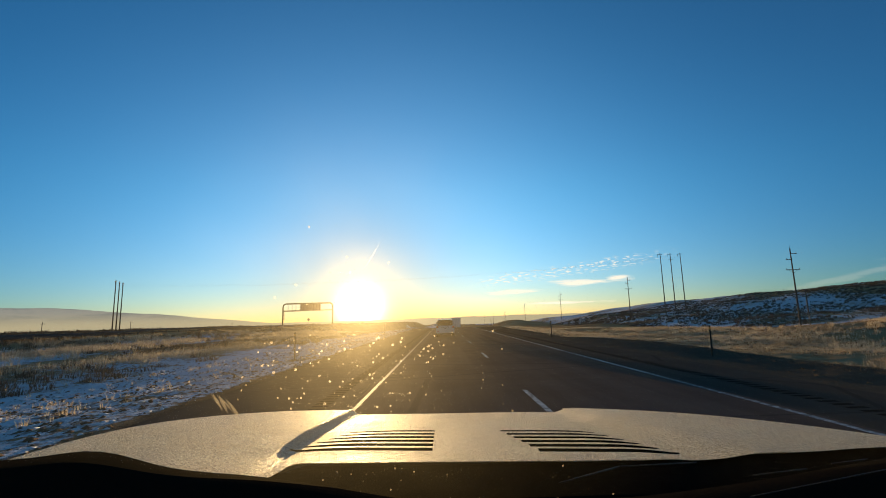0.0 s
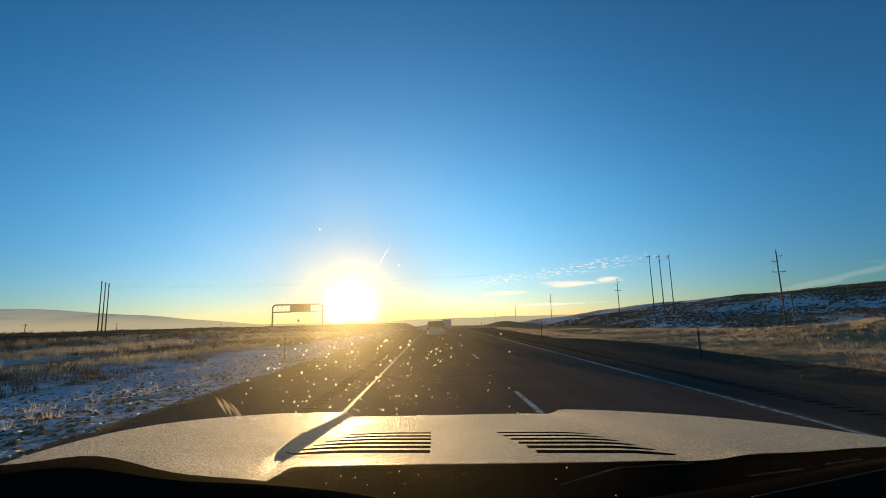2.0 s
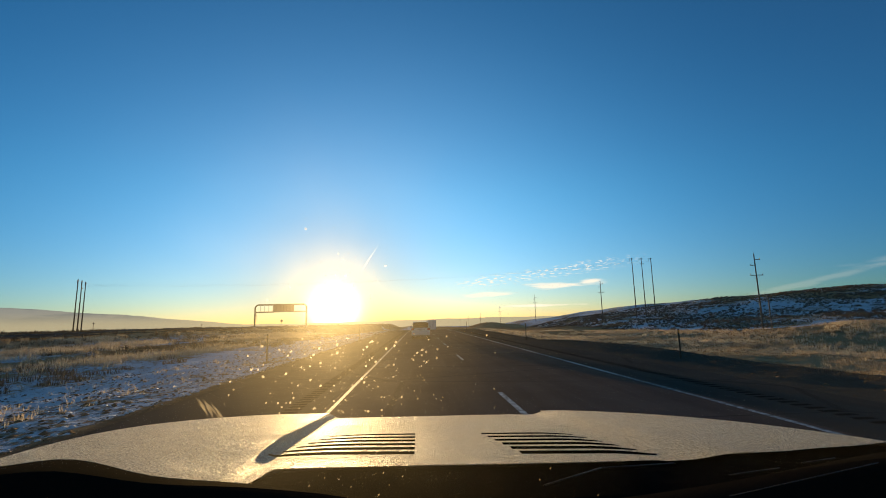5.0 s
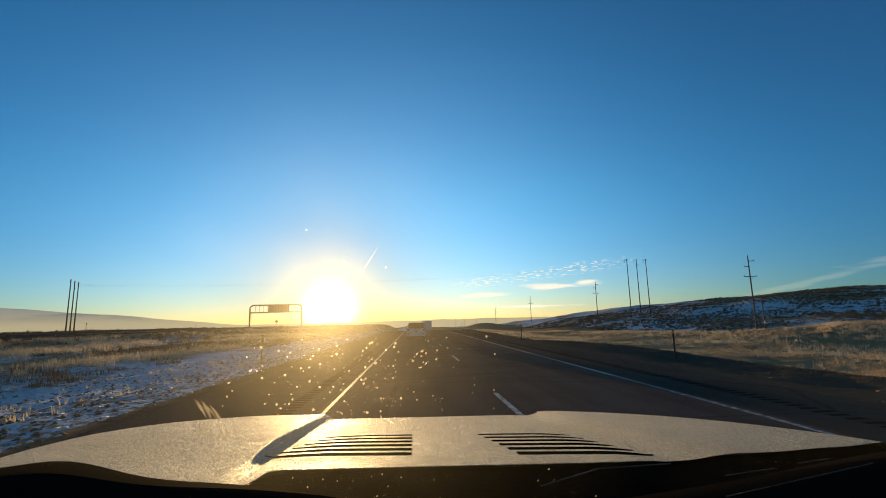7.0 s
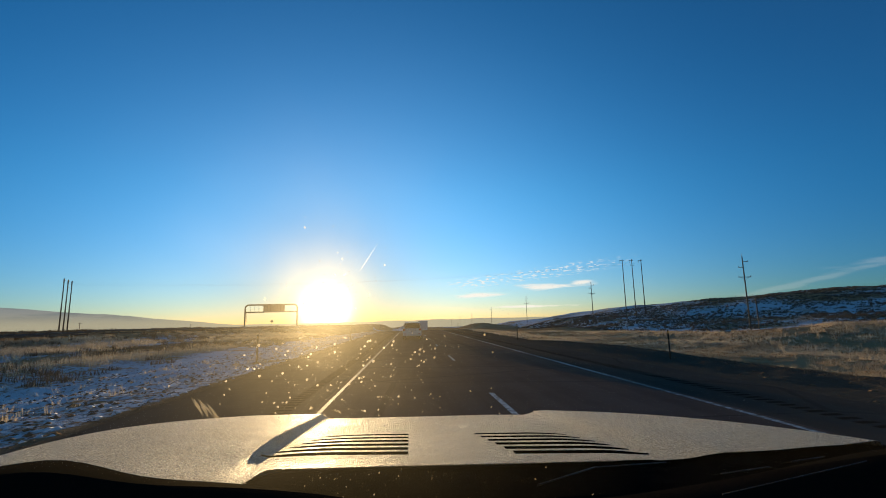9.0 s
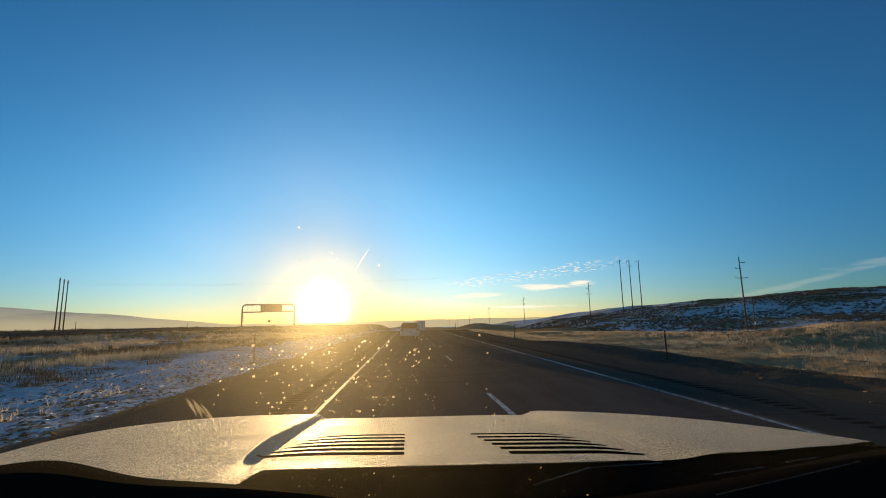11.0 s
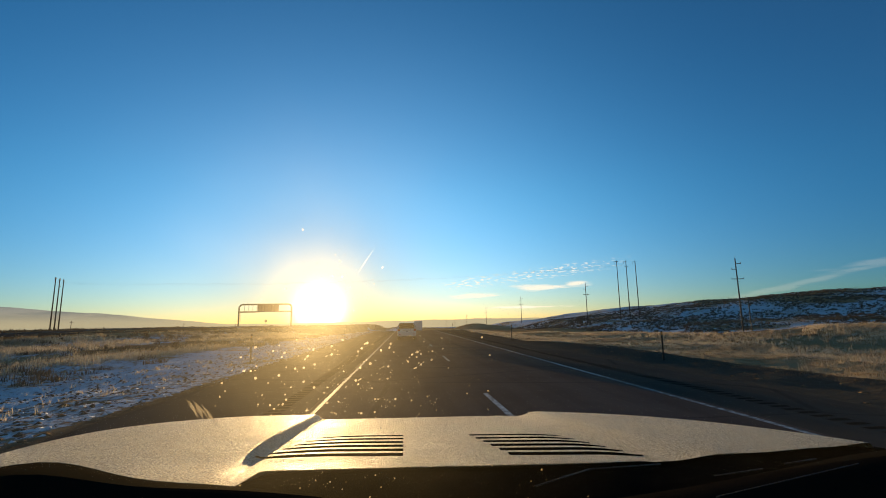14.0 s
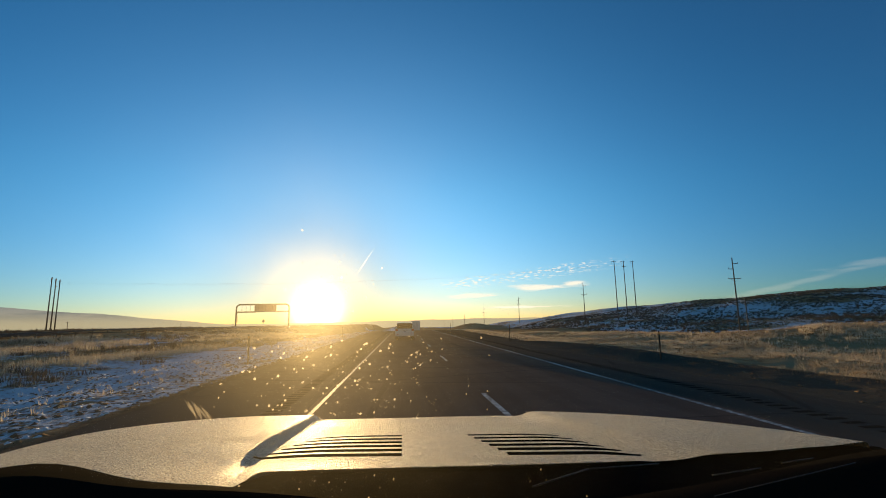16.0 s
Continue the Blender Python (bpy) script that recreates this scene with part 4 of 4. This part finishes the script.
def build_warning_sign(m):
    w = thing("warning_sign", m, "diamond-shaped warning sign on a post, seen from behind", "road sign")
    rodded("post", (0, 0, -0.4), (0, 0, 3.0), 0.05, STEEL, w)
    panel = boxed("sign_panel", (0, -0.05, 2.9), (1.05, 0.015, 1.05), SIGN_BACK, w, "", 0.004, Euler((0, radians(45), 0)).to_matrix())
    boxed("sign_face", (0, -0.036, 2.9), (1.02, 0.008, 1.02), AMBER, panel, "", 0.0, Euler((0, radians(45), 0)).to_matrix())
    return w


build_guardrail(-49.5, 48.0, 330.0)
build_warning_sign(on_ground(-60.5, 206.0))


def build_service_pole(m):
    s = thing("service_pole", m, "short bare wooden service pole beside the power line", "utility pole")
    rodded("pole", (0, 0, -0.6), (0, 0, 8.0), 0.16, WOOD, s, 0.12)
    boxed("meter_box", (0, -0.24, 1.6), (0.45, 0.20, 0.7), STEEL, s, "grey metal meter box", 0.02)
    boxed("cap", (0, 0, 8.02), (0.3, 0.3, 0.06), STEEL, s, bevel=0.01)
    return s


build_service_pole(on_ground(82.5, 103.0, 8))


def build_brace_gate(m):
    b = thing("fence_brace", m, "weathered wooden fence brace standing on the hilltop", "fence")
    for x in (-1.2, 0.0, 1.2):
        rodded("brace_post", (x, 0, -0.4), (x, 0, 1.7), 0.10, WOOD, b, n=8)
    for z in (0.7, 1.4):
        rodded("brace_rail", (-1.3, 0, z), (1.3, 0, z), 0.06, WOOD, b, n=8)
    return b


build_brace_gate(on_ground(140.0, 208.0, 10))


def build_delineator(m):
    d = thing("delineator_post", m, "slim dark roadside delineator post with a small reflector", "road post", "delineator posts")
    boxed("post", (0, 0, 0.62), (0.07, 0.035, 1.5), POST, d, bevel=0.006)
    boxed("reflector", (0, -0.022, 1.24), (0.075, 0.012, 0.11), REFLECT, d, bevel=0.004)
    return d


first_post = build_delineator(on_ground(-5.75, 45.0))
for x, y in ((8.95, 38.0), (9.0, 86.0), (-5.8, 92.0), (12.2, 21.0), (-7.4, 23.0)):
    copy_thing(first_post, on_ground(x, y))


def build_ridge_pole(m, h):
    p = thing("ridge_pole", m, "thin dark wooden pole on the far ridge", "utility pole", "ridge poles")
    rodded("pole", (0, 0, -0.5), (0, 0, h), 0.13, WOOD, p, 0.09, 8)
    boxed("crossarm", (0, 0, h - 0.6), (1.6, 0.1, 0.12), WOOD, p)
    return p


ridge = build_ridge_pole(on_ground(-150.0, 220.0), 4.2)
for x, y in ((-168.0, 365.0), (-185.0, 520.0), (-140.0, 160.0)):
    copy_thing(ridge, on_ground(x, y, 10))


def build_fence(xy):
    f = thing("hill_fence", Matrix.Identity(4), "wire fence with weathered wooden posts along the hilltop", "fence")
    tops = []
    for x, y in xy:
        z = float(ground_z(x, y))
        rodded("fence_post", (x, y, z - 0.3), (x, y, z + 1.35), 0.07, WOOD, f, n=6)
        tops.append((x, y, z))
    for h in (0.5, 0.85, 1.2):
        bm = bmesh.new()
        for a, b in zip(tops, tops[1:]):
            rod(bm, (a[0], a[1], a[2] + h), (b[0], b[1], b[2] + h), 0.012, n=4)
        part("wire", bm, STEEL, f)
    return f


build_fence([(112.0 + 8.0 * i, 214.0 + 3 * math.sin(i * 0.6)) for i in range(24)])


# ---- clods, grass and brush ----
def clods(name, n, x0, x1, y1, mat, label, seed):
    """Frozen lumps of earth and snow ploughed onto the verge, as one mesh of small rough stones."""
    rng = np.random.default_rng(seed)
    x, y = rng.uniform(x0, x1, n), 3.5 + (y1 - 3.5) * rng.random(n) ** 2.0
    z = ground_z(x, y)
    r = (0.016 + 0.05 * rng.random(n) ** 2) * (1 + y / 90.0)
    unit = np.array([(1, 0, 0), (-1, 0, 0), (0, 1, 0), (0, -1, 0), (0, 0, 0.8), (0, 0, -0.5)], float)
    v = unit[None] * r[:, None, None] * rng.uniform(0.6, 1.4, (n, 6, 3))
    v[:, :, 1] *= 1.8
    v[:, :, 2] *= 0.75
    a = rng.uniform(-0.5, 0.5, n)
    c, s = np.cos(a)[:, None], np.sin(a)[:, None]
    vx, vy = v[:, :, 0] * c - v[:, :, 1] * s, v[:, :, 0] * s + v[:, :, 1] * c
    v = np.stack([vx + x[:, None], vy + y[:, None], v[:, :, 2] + z[:, None]], 2).reshape(-1, 3)
    tri = np.array([(0, 2, 4), (2, 1, 4), (1, 3, 4), (3, 0, 4), (2, 0, 5), (1, 2, 5), (3, 1, 5), (0, 3, 5)])
    f = (tri[None] + (np.arange(n) * 6)[:, None, None]).reshape(-1, 3)
    me = bpy.data.meshes.new(name)
    me.from_pydata(v.tolist(), [], f.tolist())
    return tagged(finish(name, me, mat, round_=True), label, "clods", kind="stuff")


clods("earth_clods", 7500, -15.5, -5.75, 95.0, EARTH, "frozen dark earth clods strewn over the snowy verge", 21)
clods("snow_lumps", 2600, -15.5, -5.75, 95.0, SNOW_LUMP, "ploughed lumps of old snow on the verge", 22)
clods("ditch_clods", 350, 9.0, 16.0, 80.0, EARTH, "dark earth clods along the ditch edge", 23)

def tufts(name, spots, blades, height, spread, width, mat, label, seed):
    """Many clumps of bent blades as one mesh; spots are rows of x, y and a size."""
    rng = np.random.default_rng(seed)
    n = len(spots)
    c = np.repeat(spots, blades, 0)
    k = len(c)
    z = ground_z(c[:, 0], c[:, 1])
    a = rng.uniform(0, 2 * np.pi, k)
    rad = spread * np.sqrt(rng.random(k)) * c[:, 2]
    bx, by = c[:, 0] + rad * np.cos(a), c[:, 1] + rad * np.sin(a)
    h = height * rng.uniform(0.45, 1.15, k) * c[:, 2]
    lean = rng.uniform(0.05, 0.45, k) * h
    la = a + rng.normal(0, 0.5, k)
    w = width * rng.uniform(0.6, 1.3, k) * (1 + c[:, 1] / 35.0)
    f = rng.uniform(0, np.pi, k)
    wx, wy = np.cos(f) * w / 2, np.sin(f) * w / 2
    mx, my = bx + np.cos(la) * lean * 0.35, by + np.sin(la) * lean * 0.35
    tx, ty = bx + np.cos(la) * lean, by + np.sin(la) * lean
    z0 = z - 0.04
    v = np.stack([np.stack([bx - wx, by - wy, z0], 1), np.stack([bx + wx, by + wy, z0], 1),
                  np.stack([mx + wx * 0.8, my + wy * 0.8, z0 + h * 0.55], 1), np.stack([mx - wx * 0.8, my - wy * 0.8, z0 + h * 0.55], 1),
                  np.stack([tx, ty, z0 + h], 1)], 1).reshape(-1, 3)
    i = np.arange(k) * 5
    me = bpy.data.meshes.new(name)
    q = np.stack([i, i + 1, i + 2, i + 3], 1).tolist()
    t = np.stack([i + 3, i + 2, i + 4], 1).tolist()
    me.from_pydata(v.tolist(), [], q + t)
    return tagged(finish(name, me, mat), label, "grass", kind="stuff")


def scatter(n, x0, x1, y0, y1, seed, clump=0.0, size=(0.6, 1.3), power=1.6):
    """Spots that thin out with distance and gather in drifts."""
    rng = np.random.default_rng(seed)
    x = rng.uniform(x0, x1, n * 3)
    y = y0 + (y1 - y0) * rng.random(n * 3) ** power
    keep = fbm(x * 0.11, y * 0.09, seed + 2) + rng.normal(0, 0.15, n * 3) > clump
    out = np.stack([x, y, rng.uniform(*size, n * 3)], 1)[keep]
    return out[:n]


tufts("median_grass", scatter(12000, -46.0, -19.0, 5.0, 190.0, 1, 0.06, (0.5, 1.5)), 18, 0.48, 0.25, 0.009, STRAW, "tall dry straw-coloured grass in the median", 1)
tufts("verge_grass", scatter(500, -21.0, -7.5, 9.0, 110.0, 2, 0.08, (0.4, 0.9)), 14, 0.30, 0.14, 0.008, STRAW, "sparse dry grass tufts poking out of the snow", 2)
tufts("median_brush", scatter(1500, -46.0, -16.0, 8.0, 200.0, 3, 0.0), 40, 0.42, 0.45, 0.020, SAGE, "low dark sagebrush clumps in the median", 3)
tufts("bank_brush", scatter(3000, -170.0, -68.0, 25.0, 420.0, 9, -0.05, (0.7, 1.6), 1.2), 24, 0.55, 0.55, 0.030, SAGE, "dark brush along the far carriageway bank", 9)
tufts("roadside_grass", scatter(3600, 13.2, 19.0, 3.0, 150.0, 7, -0.2, (0.3, 0.7)), 12, 0.24, 0.16, 0.008, SAGE, "short dark grass stubble beside the shoulder", 7)
tufts("ditch_grass", scatter(10000, 18.5, 38.0, 4.0, 160.0, 4, -0.12, (0.5, 1.4)), 18, 0.26, 0.36, 0.008, STRAW, "dry golden grass along the ditch", 4)
tufts("foreslope_grass", scatter(3000, 11.5, 19.5, 42.0, 170.0, 8, -0.1, (0.5, 1.2)), 16, 0.26, 0.34, 0.008, STRAW, "pale dry grass along the far shoulder edge", 8)
tufts("slope_grass", scatter(11000, 34.0, 92.0, 14.0, 90.0, 5, -0.1), 16, 0.42, 0.30, 0.011, STRAW, "dry golden grass on the slope", 5)
tufts("hill_brush", scatter(15000, 62.0, 270.0, 62.0, 270.0, 6, -0.12, (0.5, 1.3), 1.1), 18, 0.50, 0.42, 0.030, SAGE, "dark sagebrush clumps scattered over the snowy hill", 6)
